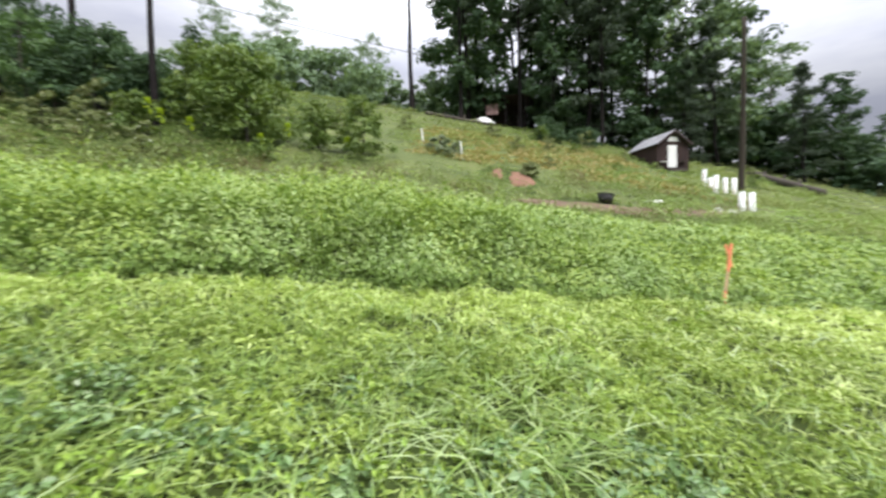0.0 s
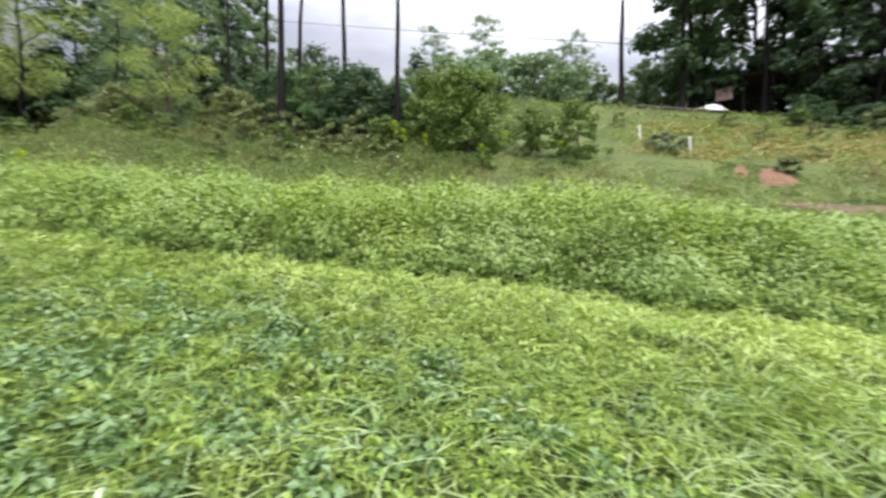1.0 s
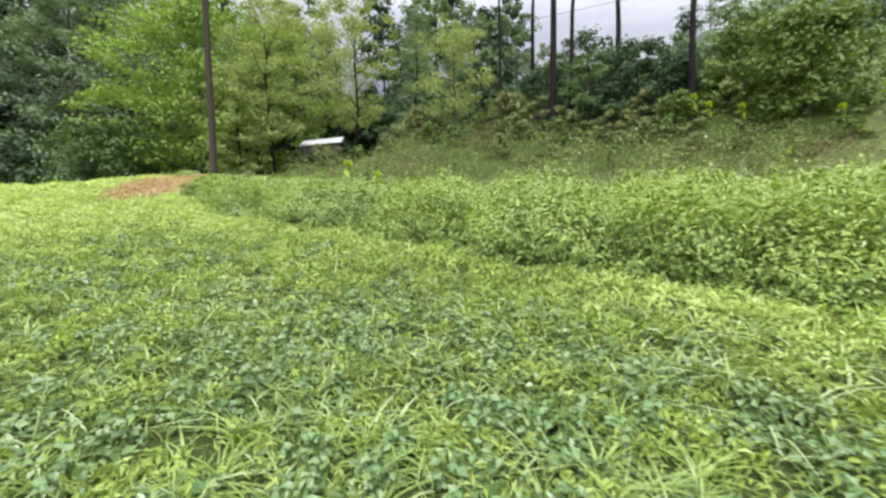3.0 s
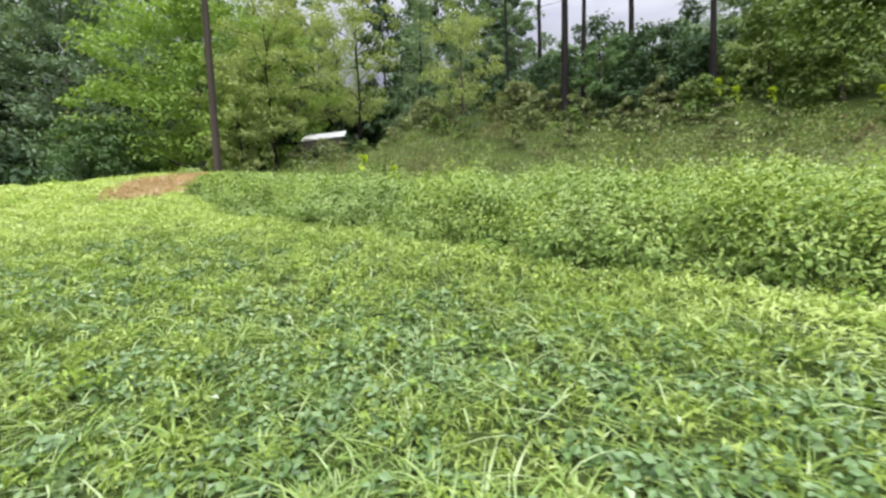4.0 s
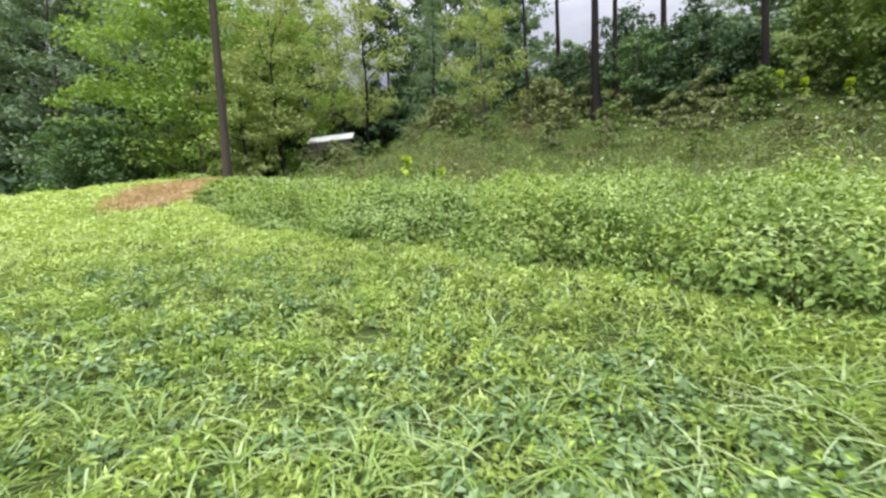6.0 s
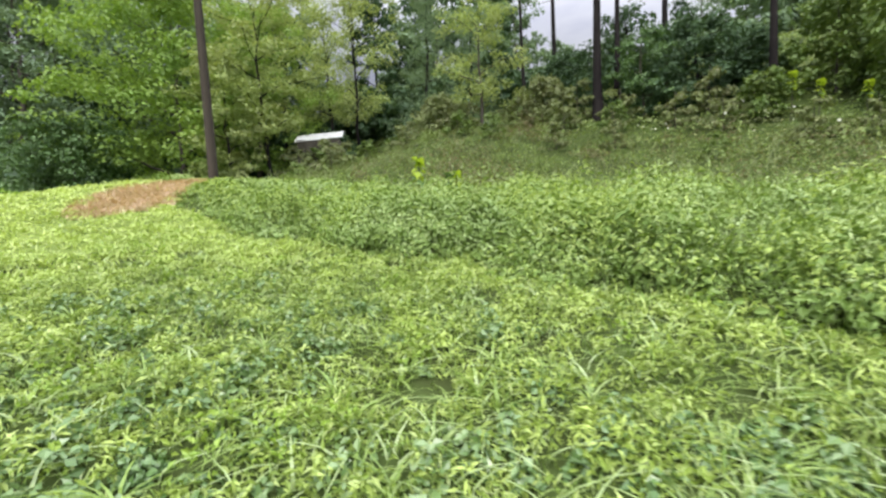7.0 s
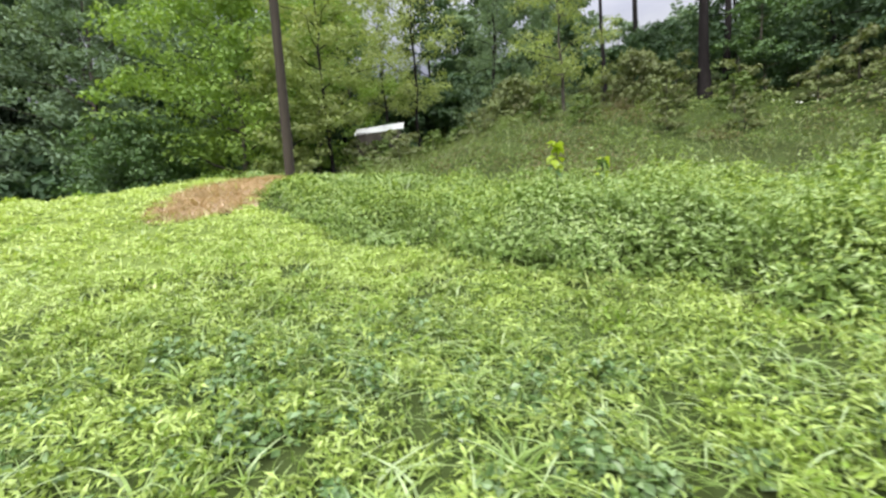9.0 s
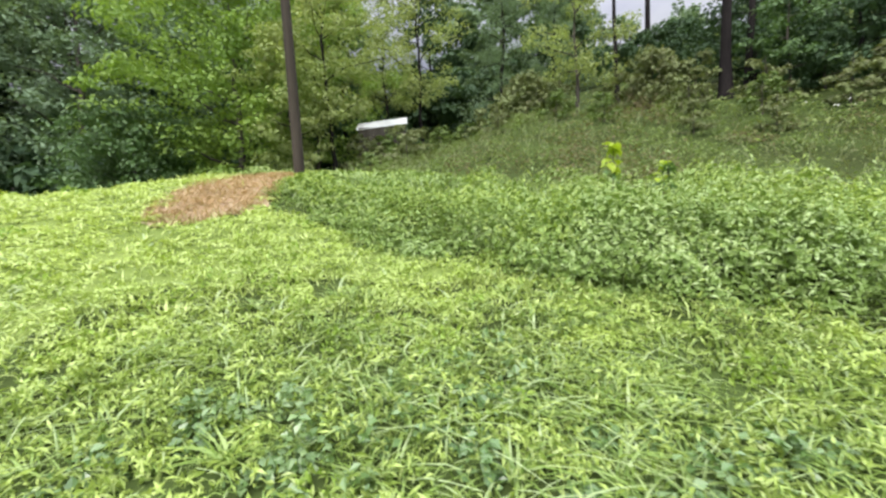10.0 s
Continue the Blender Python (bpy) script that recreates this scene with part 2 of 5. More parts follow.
M_TIN = surface("weathered_tin_roof", [(0.2, 0.2, 0.215), (0.32, 0.32, 0.335), (0.45, 0.45, 0.46)], 1.2, 16.0, 0.6, 0.15, 0.2)
M_WHITE = surface("chalky_white_paint", [(0.6, 0.6, 0.58), (0.78, 0.78, 0.76), (0.84, 0.84, 0.82)], 2.0, 25.0, 0.6, 0.1)
M_TUBE = surface("white_plastic_sheet", [(0.66, 0.68, 0.66), (0.8, 0.81, 0.79), (0.86, 0.86, 0.85)], 3.0, 25.0, 0.45, 0.08)
M_BLACK = surface("black_plastic", [(0.012, 0.012, 0.012), (0.022, 0.022, 0.022), (0.04, 0.04, 0.04)], 5.0, 40.0, 0.5, 0.1)
M_ORANGE = surface("orange_marker_paint", [(0.62, 0.16, 0.08), (0.78, 0.24, 0.13), (0.8, 0.36, 0.25)], 9.0, 60.0, 0.6, 0.1)
M_STAKE = surface("raw_stake_wood", [(0.42, 0.27, 0.17), (0.56, 0.37, 0.24), (0.64, 0.45, 0.31)], 6.0, 60.0, 0.85, 0.3, 0, (3, 3, 0.2))
M_STONE = surface("pale_fieldstone", [(0.34, 0.34, 0.3), (0.48, 0.48, 0.43), (0.6, 0.6, 0.55)], 4.0, 25.0, 0.9, 0.5)
M_WIRE = surface("black_cable_sheath", [(0.015, 0.015, 0.016), (0.025, 0.025, 0.026), (0.04, 0.04, 0.04)], 5.0, 40.0, 0.6, 0.0)
# The ridge's mist is only this pale bluish colour.
M_RIDGE_HAZE = surface("haze_tinted_far_woods", [(0.28, 0.36, 0.36), (0.36, 0.44, 0.44), (0.42, 0.5, 0.5)], 0.02, 0.2, 1.0, 0.2)


# ---- mesh tools ----
rng = np.random.default_rng(7)


def mesh_of(name, verts, faces, mat, smooth_shade=False):
    """A mesh from an array of corners and an array of faces with equally many corners each."""
    verts, faces = np.asarray(verts, dtype=np.float32), np.asarray(faces, dtype=np.int32)
    me = bpy.data.meshes.new(name)
    k = faces.shape[1]
    me.vertices.add(len(verts))
    me.vertices.foreach_set("co", verts.ravel())
    me.loops.add(faces.size)
    me.loops.foreach_set("vertex_index", faces.ravel())
    me.polygons.add(len(faces))
    me.polygons.foreach_set("loop_start", np.arange(0, faces.size, k, dtype=np.int32))
    me.polygons.foreach_set("use_smooth", np.full(len(faces), smooth_shade))
    me.materials.append(mat)
    me.update(calc_edges=True)
    return me


def under(ob, parent):
    ob.parent = parent
    return ob


def part(name, bm, mat, parent, label="", smooth_shade=False):
    """A bmesh as one mesh object under a thing or a part."""
    me = bpy.data.meshes.new(name)
    bm.normal_update()
    bm.to_mesh(me)
    bm.free()
    me.materials.append(mat)
    if smooth_shade:
        me.polygons.foreach_set("use_smooth", np.full(len(me.polygons), True))
    ob = under(new(name, me), parent)
    return tagged(ob, label) if label else ob


def thing(name, m, label, category, group=""):
    """An Empty at a thing's base."""
    ob = new(name)
    ob.empty_display_size = 0.2
    ob.matrix_basis = m
    return tagged(ob, label, category, group)


def box(bm, x0, x1, y0, y1, z0, z1, turn=None, bevel=0.0):
    made = bmesh.ops.create_cube(bm, size=1)["verts"]
    for v in made:
        v.co = Vector(((x0 + x1) / 2 + v.co.x * (x1 - x0), (y0 + y1) / 2 + v.co.y * (y1 - y0), (z0 + z1) / 2 + v.co.z * (z1 - z0)))
    if bevel:
        edges = list({e for v in made for e in v.link_edges})
        made = [v for v in bmesh.ops.bevel(bm, geom=edges, offset=bevel, segments=1, affect="EDGES")["verts"]]
    if turn is not None:
        bmesh.ops.transform(bm, matrix=turn, verts=made)
    return bm


def tube_arrays(line, radii, sides=7, close=True):
    """A tube along a line: corners and quads."""
    line, radii = np.asarray(line, dtype=float), np.asarray(radii, dtype=float)
    along = np.gradient(line, axis=0)
    along /= np.linalg.norm(along, axis=1)[:, None] + 1e-9
    ref = np.where(np.abs(along[:, 2:3]) > 0.9, [[1.0, 0, 0]], [[0, 0, 1.0]])
    a = np.cross(along, ref)
    a /= np.linalg.norm(a, axis=1)[:, None] + 1e-9
    b = np.cross(along, a)
    ang = np.linspace(0, 2 * np.pi, sides, endpoint=False)
    ring = np.cos(ang)[None, :, None] * a[:, None, :] + np.sin(ang)[None, :, None] * b[:, None, :]
    verts = (line[:, None, :] + ring * radii[:, None, None]).reshape(-1, 3)
    i, j = np.meshgrid(np.arange(len(line) - 1), np.arange(sides), indexing="ij")
    k = (j + 1) % sides
    faces = np.stack([i * sides + j, i * sides + k, (i + 1) * sides + k, (i + 1) * sides + j], -1).reshape(-1, 4)
    if close:
        top = (len(line) - 1) * sides
        cap = [[top, top + q, top + q + 1, top + q + 2] for q in range(1, sides - 2, 2)]
        faces = np.concatenate([faces, np.array(cap)]) if cap else faces
    return verts, faces


def tube(name, line, radii, mat, parent, sides=7, label=""):
    v, f = tube_arrays(line, radii, sides)
    ob = under(new(name, mesh_of(name, v, f, mat, True)), parent)
    return tagged(ob, label) if label else ob


def unit(v):
    return v / (np.linalg.norm(v, axis=-1, keepdims=True) + 1e-9)


def leaf_arrays(at, size, up=0.5, aspect=0.62, fold=0.25, fine=False, face=None):
    """Leaves at the given places, each a folded pointed oval of the given length; up: how much they lie flat."""
    n = len(at)
    size = np.broadcast_to(size, (n,))[:, None]
    normal = unit(rng.normal(size=(n, 3)) * (1 - up) + (np.array([0, 0, 1.0]) if face is None else face) * up * 1.6)
    along = unit(np.cross(normal, rng.normal(size=(n, 3))))
    side = np.cross(normal, along)
    half = side * size * aspect * 0.5
    lift = normal * size * fold * 0.5
    if not fine:
        v = np.stack([at - along * size * 0.5, at + half + lift, at + along * size * 0.5, at - half + lift], 1)
        f = np.arange(n * 4).reshape(n, 4)
        return v.reshape(-1, 3), f
    v = np.stack([at - along * size * 0.5, at - along * size * 0.2 + half + lift, at + along * size * 0.25 + half * 0.85 + lift, at + along * size * 0.5,
                  at + along * size * 0.25 - half * 0.85 + lift, at - along * size * 0.2 - half + lift], 1)
    base = (np.arange(n) * 6)[:, None]
    f = np.concatenate([base + np.array([0, 1, 2, 3]), base + np.array([0, 3, 4, 5])])
    return v.reshape(-1, 3), f


def blade_arrays(at, height, width, bend, levels=3, turn=None):
    """Blades of grass rooted at the given places, bowing over by bend times their height."""
    n = len(at)
    turn = rng.uniform(0, 2 * np.pi, n) if turn is None else turn
    out = np.stack([np.cos(turn), np.sin(turn), np.zeros(n)], 1)
    spin = turn + np.pi / 2 + rng.normal(0, 0.5, n)
    wide = np.stack([np.cos(spin), np.sin(spin), np.zeros(n)], 1)
    rows = []
    for s in np.linspace(0, 1, levels):
        reach = bend * s ** 2
        rise_ = s * (1 - 0.45 * np.clip(bend, 0, 1.4) * s)
        mid = at + out * (height * reach)[:, None] + np.array([0, 0, 1.0]) * (height * rise_)[:, None]
        w = (width * (1 - 0.86 * s ** 1.7) * 0.5)[:, None]
        rows += [mid - wide * w, mid + wide * w]
    v = np.stack(rows, 1)
    base = (np.arange(n) * 2 * levels)[:, None]
    f = np.concatenate([base + np.array([2 * q, 2 * q + 1, 2 * q + 3, 2 * q + 2]) for q in range(levels - 1)])
    return v.reshape(-1, 3), f


def joined(*pairs):
    vs, fs, start = [], [], 0
    for v, f in pairs:
        vs.append(v)
        fs.append(f + start)
        start += len(v)
    return np.concatenate(vs), np.concatenate(fs)


def drift(x, y, scale, seed=0.0):
    """Soft patches between 0 and 1."""
    a = np.sin(x * scale + seed) * np.cos(y * scale * 1.13 - seed * 1.7) + 0.6 * np.sin((x + y) * scale * 1.9 + seed * 2.3) * np.cos((x - y) * scale * 1.6 + seed)
    b = 0.45 * np.sin(x * scale * 4.1 + seed * 3) * np.sin(y * scale * 3.7 + seed)
    return 1 / (1 + np.exp(-2.2 * (a + b)))


# ---- the lie of the land ----
HILL_Y = np.array([-60.0, 0, 4, 7, 9, 11, 14, 18, 22, 33, 44, 60, 100, 200, 1500])
HILL_Z = np.array([0.4, 0.7, 1.05, 1.52, 1.62, 1.75, 2.55, 4.1, 5.4, 9.2, 13.1, 15.2, 16.0, 17.0, 20.0])
LEAN_Y = np.array([-60.0, 0, 7, 11, 14, 18, 33, 60, 1500])
LEAN_X = np.array([0.105, 0.105, 0.107, 0.13, 0.155, 0.19, 0.2, 0.2, 0.2])


def smooth(a):
    a = np.clip(a, 0.0, 1.0)
    return a * a * (3 - 2 * a)


def table(x, xs, ys, half=1.2):
    """A broken line with its corners rounded."""
    return sum(np.interp(x + half * k, xs, ys) * w for k, w in ((-1, .25), (-.5, .25), (0, 0.0), (.5, .25), (1, .25)))


def held(x, low, high, soft):
    """x, flattening out past low and high."""
    x = np.asarray(x, dtype=float)
    x = np.where(x < low, low - soft * (1 - np.exp(-np.maximum(low - x, 0) / soft)), x)
    return np.where(x > high, high + soft * (1 - np.exp(-np.maximum(x - high, 0) / soft)), x)


def edge(x):
    """Where the mown field ends and the bank with the tall weeds begins."""
    return np.interp(x, [-30, -21, -18.3, -17, -15, -13.6, -12.2, -10.5, -7.6, -6.4, -5, -3, 0, 4, 8, 40], [-1.6, -1.0, -0.7, -0.3, 0.75, 1.25, 1.9, 2.6, 3.2, 3.75, 4.4, 5.25, 6.05, 7.1, 8.2, 14.0])


def ragged(x):
    """The same edge as the plants have it."""
    return edge(x) + 0.16 * np.sin(2.1 * x) + 0.12 * np.sin(5.3 * x + 1) + 0.08 * np.sin(11.7 * x + 2)


def crest(x):
    return np.interp(x, [-30, -24, -15, -10, -5, 0, 4, 40], [1.6, 2.1, 5.5, 6.6, 7.2, 7.7, 10.6, 21.0])


def bump(x, y, cx, cy, rx, ry):
    return np.exp(-((x - cx) / rx) ** 2 - ((y - cy) / ry) ** 2)


def land(x, y):
    """Height of the soil."""
    x, y = np.asarray(x, dtype=float), np.asarray(y, dtype=float)
    fx = held(x, -23, 14, 10)
    fy = np.where(y > 0, held(y, -8, 12, 8), 0.3 * held(y, -14, 12, 8))
    field = -0.226 - 0.161 * fx + 0.139 * fy + 0.02 * np.sin(x * 1.3 + y) * np.sin(y * 1.7)
    hx = held(x, -40, 32, 25)
    hill = table(y, HILL_Y, HILL_Z) - table(y, LEAN_Y, LEAN_X) * hx
    w = smooth((y - edge(x) + 0.15) / (crest(x) - edge(x)))
    z = field * (1 - w) + hill * w
    z = z + 0.8 * smooth((-13.5 - x) / 8.5) * smooth((12 - y) / 7) + 0.12 * bump(x, y, -21.3, 0.2, 2.0, 2.0) + 0.8 * bump(x, y, -19.0, 13.0, 4.5, 3.5) + 1.7 * bump(x, y, -23.2, 10.2, 4.6, 3.4)
    z = z - 2.6 * smooth((-22.2 - x) / 12) * smooth((6 - y) / 5)
    z = z - 0.32 * smooth((-2.0 - y) / 4) * smooth((-15 - x) / 6)
    rim = y - edge(x)
    z = z + np.interp(x, [-22, -17, 1, 5], [0, 1, 1, 0]) * (0.16 * smooth((rim - 0.05) / 0.5) * smooth((3.0 - rim) / 2.4) - 0.13 * np.exp(-((rim + 0.12) / 0.22) ** 2))
    return z


# ---- ground ----
def spaced(low, high, centre, fine, count):
    """Lines that lie close together round the centre and far apart towards the ends."""
    k = np.linspace(-1, 1, count)
    s = np.sinh(k * 6.2) / np.sinh(6.2)
    return centre + np.where(s < 0, s * (centre - low), s * (high - centre)) + k * fine


def ground_sheet():
    xs, ys = spaced(-1600, 1600, -8, 22, 170), spaced(-1500, 1600, 4, 18, 170)
    gx, gy = np.meshgrid(xs, ys, indexing="ij")
    gz = land(gx, gy)
    v = np.stack([gx, gy, gz], -1).reshape(-1, 3)
    i, j = np.meshgrid(np.arange(169), np.arange(169), indexing="ij")
    f = np.stack([i * 170 + j, (i + 1) * 170 + j, (i + 1) * 170 + j + 1, i * 170 + j + 1], -1).reshape(-1, 4)
    return tagged(new("ground", mesh_of("ground", v, f, M_GROUND, True)), "sloping green meadow soil under grass and clover", "ground", kind="structure")


ground_sheet()


def patch(name, cx, cy, rx, ry, turn, mat, label, lift=0.02, seed=1.0):
    """A ragged bare patch that follows the ground."""
    rings, spokes = 10, 48
    a = np.linspace(0, 2 * np.pi, spokes, endpoint=False)
    rag = 1 + 0.16 * np.sin(3 * a + seed) + 0.1 * np.sin(7 * a + seed * 2) + 0.07 * np.sin(13 * a + seed * 5)
    pts = [[cx, cy]]
    for r in np.linspace(0.1, 1, rings):
        lx, ly = np.cos(a) * rx * rag * r, np.sin(a) * ry * rag * r
        pts += np.stack([cx + lx * math.cos(turn) - ly * math.sin(turn), cy + lx * math.sin(turn) + ly * math.cos(turn)], 1).tolist()
    pts = np.array(pts)
    rr = np.concatenate([[0], np.repeat(np.linspace(0.1, 1, rings), spokes)])
    z = land(pts[:, 0], pts[:, 1]) + lift * np.sqrt(np.clip(1 - rr ** 4, 0, 1)) * 1.0 - 0.02 * (rr > 0.98) + 0.012
    v = np.column_stack([pts, z])
    f = []
    for i in range(rings - 1):
        for j in range(spokes):
            k = (j + 1) % spokes
            f.append([1 + i * spokes + j, 1 + (i + 1) * spokes + j, 1 + (i + 1) * spokes + k, 1 + i * spokes + k])
    for j in range(0, spokes, 2):
        f.append([0, 1 + j, 1 + (j + 1) % spokes, 1 + (j + 2) % spokes])
    return tagged(new(name, mesh_of(name, v, f, mat, True)), label, "bare patch", kind="structure")


patch("ground_straw_patch", -19.9, -1.55, 2.5, 1.05, 2.62, M_THATCH, "dead orange-brown grass killed around the pole", 0.03, 1.0)
patch("ground_clay_patch", 1.95, 18.3, 0.22, 1.1, -0.12, M_CLAY, "narrow streak of bare red clay", 0.05, 4.0)
patch("ground_clay_patch", 2.85, 17.8, 0.5, 1.4, -0.15, M_CLAY, "bare red clay cut in the bank", 0.06, 2.0)
patch("ground_track", 4.6, 14.7, 2.9, 0.5, 0.16, M_TRACK, "worn brown soil along the foot of the slope", 0.05, 5.0)
patch("ground_track", 9.0, 16.2, 2.6, 0.5, 0.35, M_TRACK, "worn brown soil below the tree tubes", 0.05, 6.0)


# ---- meadow: grass, clover, weeds ----
WALK_A, WALK_B = np.array([0.0, 0.1]), np.array([-9.7, -2.2])


def from_line(x, y):
    d = WALK_B - WALK_A
    s = np.clip(((x - WALK_A[0]) * d[0] + (y - WALK_A[1]) * d[1]) / (d @ d), 0, 1)
    return np.hypot(x - WALK_A[0] - s * d[0], y - WALK_A[1] - s * d[1])


def behind(x, y):
    """The strip of field on the far side of the walk."""
    return y < 0.237 * x - 1.2 - 15 * np.maximum(-9 - x, 0)


def scatter(density, x0, x1, y0, y1, near, far_scale):
    """Places in the field and the size by which things there grow, fewer and larger further off."""
    n = int(density * (x1 - x0) * (y1 - y0))
    x, y = rng.uniform(x0, x1, n), rng.uniform(y0, y1, n)
    s = np.clip((np.maximum(from_line(x, y), 0.01) / near) ** 0.7, 1, far_scale)
    s = np.where(behind(x, y), np.maximum(s, 2.0), s)
    keep = rng.random(n) < 1 / s ** 2
    return x[keep], y[keep], s[keep]


def in_straw(x, y):
    lx, ly = (x + 19.9) * math.cos(2.62) + (y + 1.55) * math.sin(2.62), -(x + 19.9) * math.sin(2.62) + (y + 1.55) * math.cos(2.62)
    return (lx / 2.5) ** 2 + (ly / 1.05) ** 2 < 0.35 + 1.1 * drift(x, y, 1.9, 3.0)


def bare(x, y):
    """False over the clay cuts and the worn track."""
    clay = (np.hypot((x - 1.95) / 0.6, (y - 18.3) / 1.6) > 0.8 + 0.5 * drift(x, y, 3.0, 2.0)) & (np.hypot((x - 2.85) / 0.95, (y - 17.8) / 1.9) > 0.8 + 0.5 * drift(x, y, 3.0, 5.0))
    track = np.abs(y - 14.7 - 0.25 * (x - 4.6) + 0.4 * np.sin(x)) > 0.55
    door = np.hypot(x - 15.0, y - 29.4) > 1.7
    return clay & door & (track | (x < 1.8) | (x > 11.6))


def humps(x, y):
    """Unevenness of the sward."""
    broad = np.sin(x * 3.1 + 1.3 * np.sin(y * 2.3)) * np.sin(y * 3.7 + 1.1 * np.sin(x * 1.9))
    return 0.5 + 0.28 * broad + 0.22 * np.sin(x * 11.3 + 2 * np.sin(y * 4.1)) * np.sin(y * 10.1 + 2 * np.sin(x * 3.7))


def stuff(name, arrays, mat, label, category):
    return tagged(new(name, mesh_of(name, *arrays, mat)), label, category, kind="stuff")


def field_grass():
    """Single blades everywhere, and tufts that fall open from a common root."""
    x, y, s = scatter(230, -26, 14, -9, 12, 2.6, 3.6)
    keep = (y < ragged(x) - 0.05) & (~in_straw(x, y) | (rng.random(len(x)) < 0.7 * drift(x, y, 2.0, 1.0) ** 2)) & (x > -25.5)
    x, y, s = x[keep], y[keep], s[keep]
    n = len(x)
    at = np.column_stack([x, y, land(x, y) - 0.01])
    h = (0.07 + 0.15 * humps(x, y)) * rng.uniform(0.55, 1.4, n) * np.clip(s, 1, 1.3)
    w, b = 0.012 * s * rng.uniform(0.6, 1.5, n), rng.uniform(0.4, 1.4, n)
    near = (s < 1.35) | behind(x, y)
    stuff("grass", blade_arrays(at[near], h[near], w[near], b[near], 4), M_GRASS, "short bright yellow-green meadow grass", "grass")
    # Far blades carry the field's grazing sheen as a paler colour.
    stuff("grass", blade_arrays(at[~near], h[~near], w[~near], b[~near], 3), M_FAR_SHEEN, "short yellow-green grass across the field, grazing sheen in its colour", "grass")
    x, y, s = scatter(14, -24, 12, -8, 11, 3.0, 2.6)
    keep = (y < ragged(x) + 0.1) & ~in_straw(x, y) & (rng.random(len(x)) < 0.25 + 0.75 * drift(x, y, 0.8, 2.0))
    x, y, s = x[keep], y[keep], s[keep]
    big = rng.uniform(0.7, 1.35, len(x))
    k = np.repeat(np.arange(len(x)), 18)
    a, out = rng.uniform(0, 2 * np.pi, len(k)), rng.random(len(k)) * 0.06 * s[k]
    bx, by = x[k] + np.cos(a) * out, y[k] + np.sin(a) * out
    at = np.column_stack([bx, by, land(bx, by)])
    h, w, b = big[k] * rng.uniform(0.12, 0.26, len(k)), 0.018 * s[k] * rng.uniform(0.6, 1.4, len(k)), rng.uniform(0.7, 1.9, len(k))
    turn = a + rng.normal(0, 0.5, len(k))
    near = (s[k] < 1.35) | behind(x, y)[k]
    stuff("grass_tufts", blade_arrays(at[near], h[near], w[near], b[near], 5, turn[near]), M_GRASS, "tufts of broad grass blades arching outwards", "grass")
    stuff("grass_tufts", blade_arrays(at[~near], h[~near], w[~near], b[~near], 3, turn[~near]), M_FAR_SHEEN, "grass tufts over the far field, grazing sheen in their colour", "grass")


def field_clover():
    """Leafy mounds with dark gaps between them: clover in drifts, lighter leaves elsewhere, far ones paled by painted
    sheen.
    """
    x, y, s = scatter(44, -26, 14, -9, 12, 3.4, 2.7)
    keep = (y < ragged(x) - 0.02) & ~in_straw(x, y) & (x > -25.5)
    x, y, s = x[keep], y[keep], s[keep]
    n = len(x)
    line = from_line(x, y)
    blue = smooth((3.9 - line) / 1.2) * smooth((x + 8.2) / 2.0) * smooth((-1.8 - x) / 2.2) * (0.1 + 0.85 * drift(x, y, 1.2, 4.0))
    blue = np.maximum(blue, 0.45 * smooth((3.6 - line) / 1.0) * drift(x, y, 2.2, 9.0))
    clover = rng.random(n) < blue
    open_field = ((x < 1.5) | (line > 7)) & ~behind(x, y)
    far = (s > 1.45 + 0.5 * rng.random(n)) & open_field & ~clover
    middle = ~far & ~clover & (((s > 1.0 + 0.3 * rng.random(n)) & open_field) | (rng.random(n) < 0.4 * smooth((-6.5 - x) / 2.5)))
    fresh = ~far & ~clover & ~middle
    h = (0.04 + 0.26 * humps(x, y) ** 1.3) * rng.uniform(0.55, 1.4, n)
    r = rng.uniform(0.08, 0.2, n) * s ** 0.9
    stuff("clover", clumps(x[clover], y[clover], h[clover], r[clover], 46, 0.058 * s[clover] ** 0.6, 0.55, 0.0, 0.72), M_CLOVER, "low blue-green clover and broad meadow leaves", "clover")
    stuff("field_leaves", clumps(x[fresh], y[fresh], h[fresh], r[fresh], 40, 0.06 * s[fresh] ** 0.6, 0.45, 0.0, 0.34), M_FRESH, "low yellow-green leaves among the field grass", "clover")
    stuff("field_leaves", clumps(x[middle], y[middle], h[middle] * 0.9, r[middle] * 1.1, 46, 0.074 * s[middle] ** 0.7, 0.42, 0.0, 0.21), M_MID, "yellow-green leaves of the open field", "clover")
    stuff("field_leaves", clumps(x[far], y[far], h[far] * 0.6, r[far] * 1.4, 40, 0.062 * s[far] ** 0.8, 0.62, 0.0, 0.32), M_FAR_SHEEN, "yellow-green leaves spread over the far field, paled by painted sheen", "clover")


def broad_leaves():
    x, y, s = scatter(3, -24, 12, -8, 10, 4.0, 3.0)
    keep = (y < edge(x) + 0.5) & ~in_straw(x, y) & (rng.random(len(x)) < drift(x, y, 1.4, 7.0) ** 2 * 1.3)
    x, y, s = x[keep], y[keep], s[keep]
    n = len(x)
    stuff("broadleaf_weeds", clumps(x, y, rng.uniform(0.14, 0.3, n), rng.uniform(0.1, 0.3, n), 34, 0.055 * s, 0.35), M_BROAD, "bright lime broad-leaved weeds in clumps", "weeds")


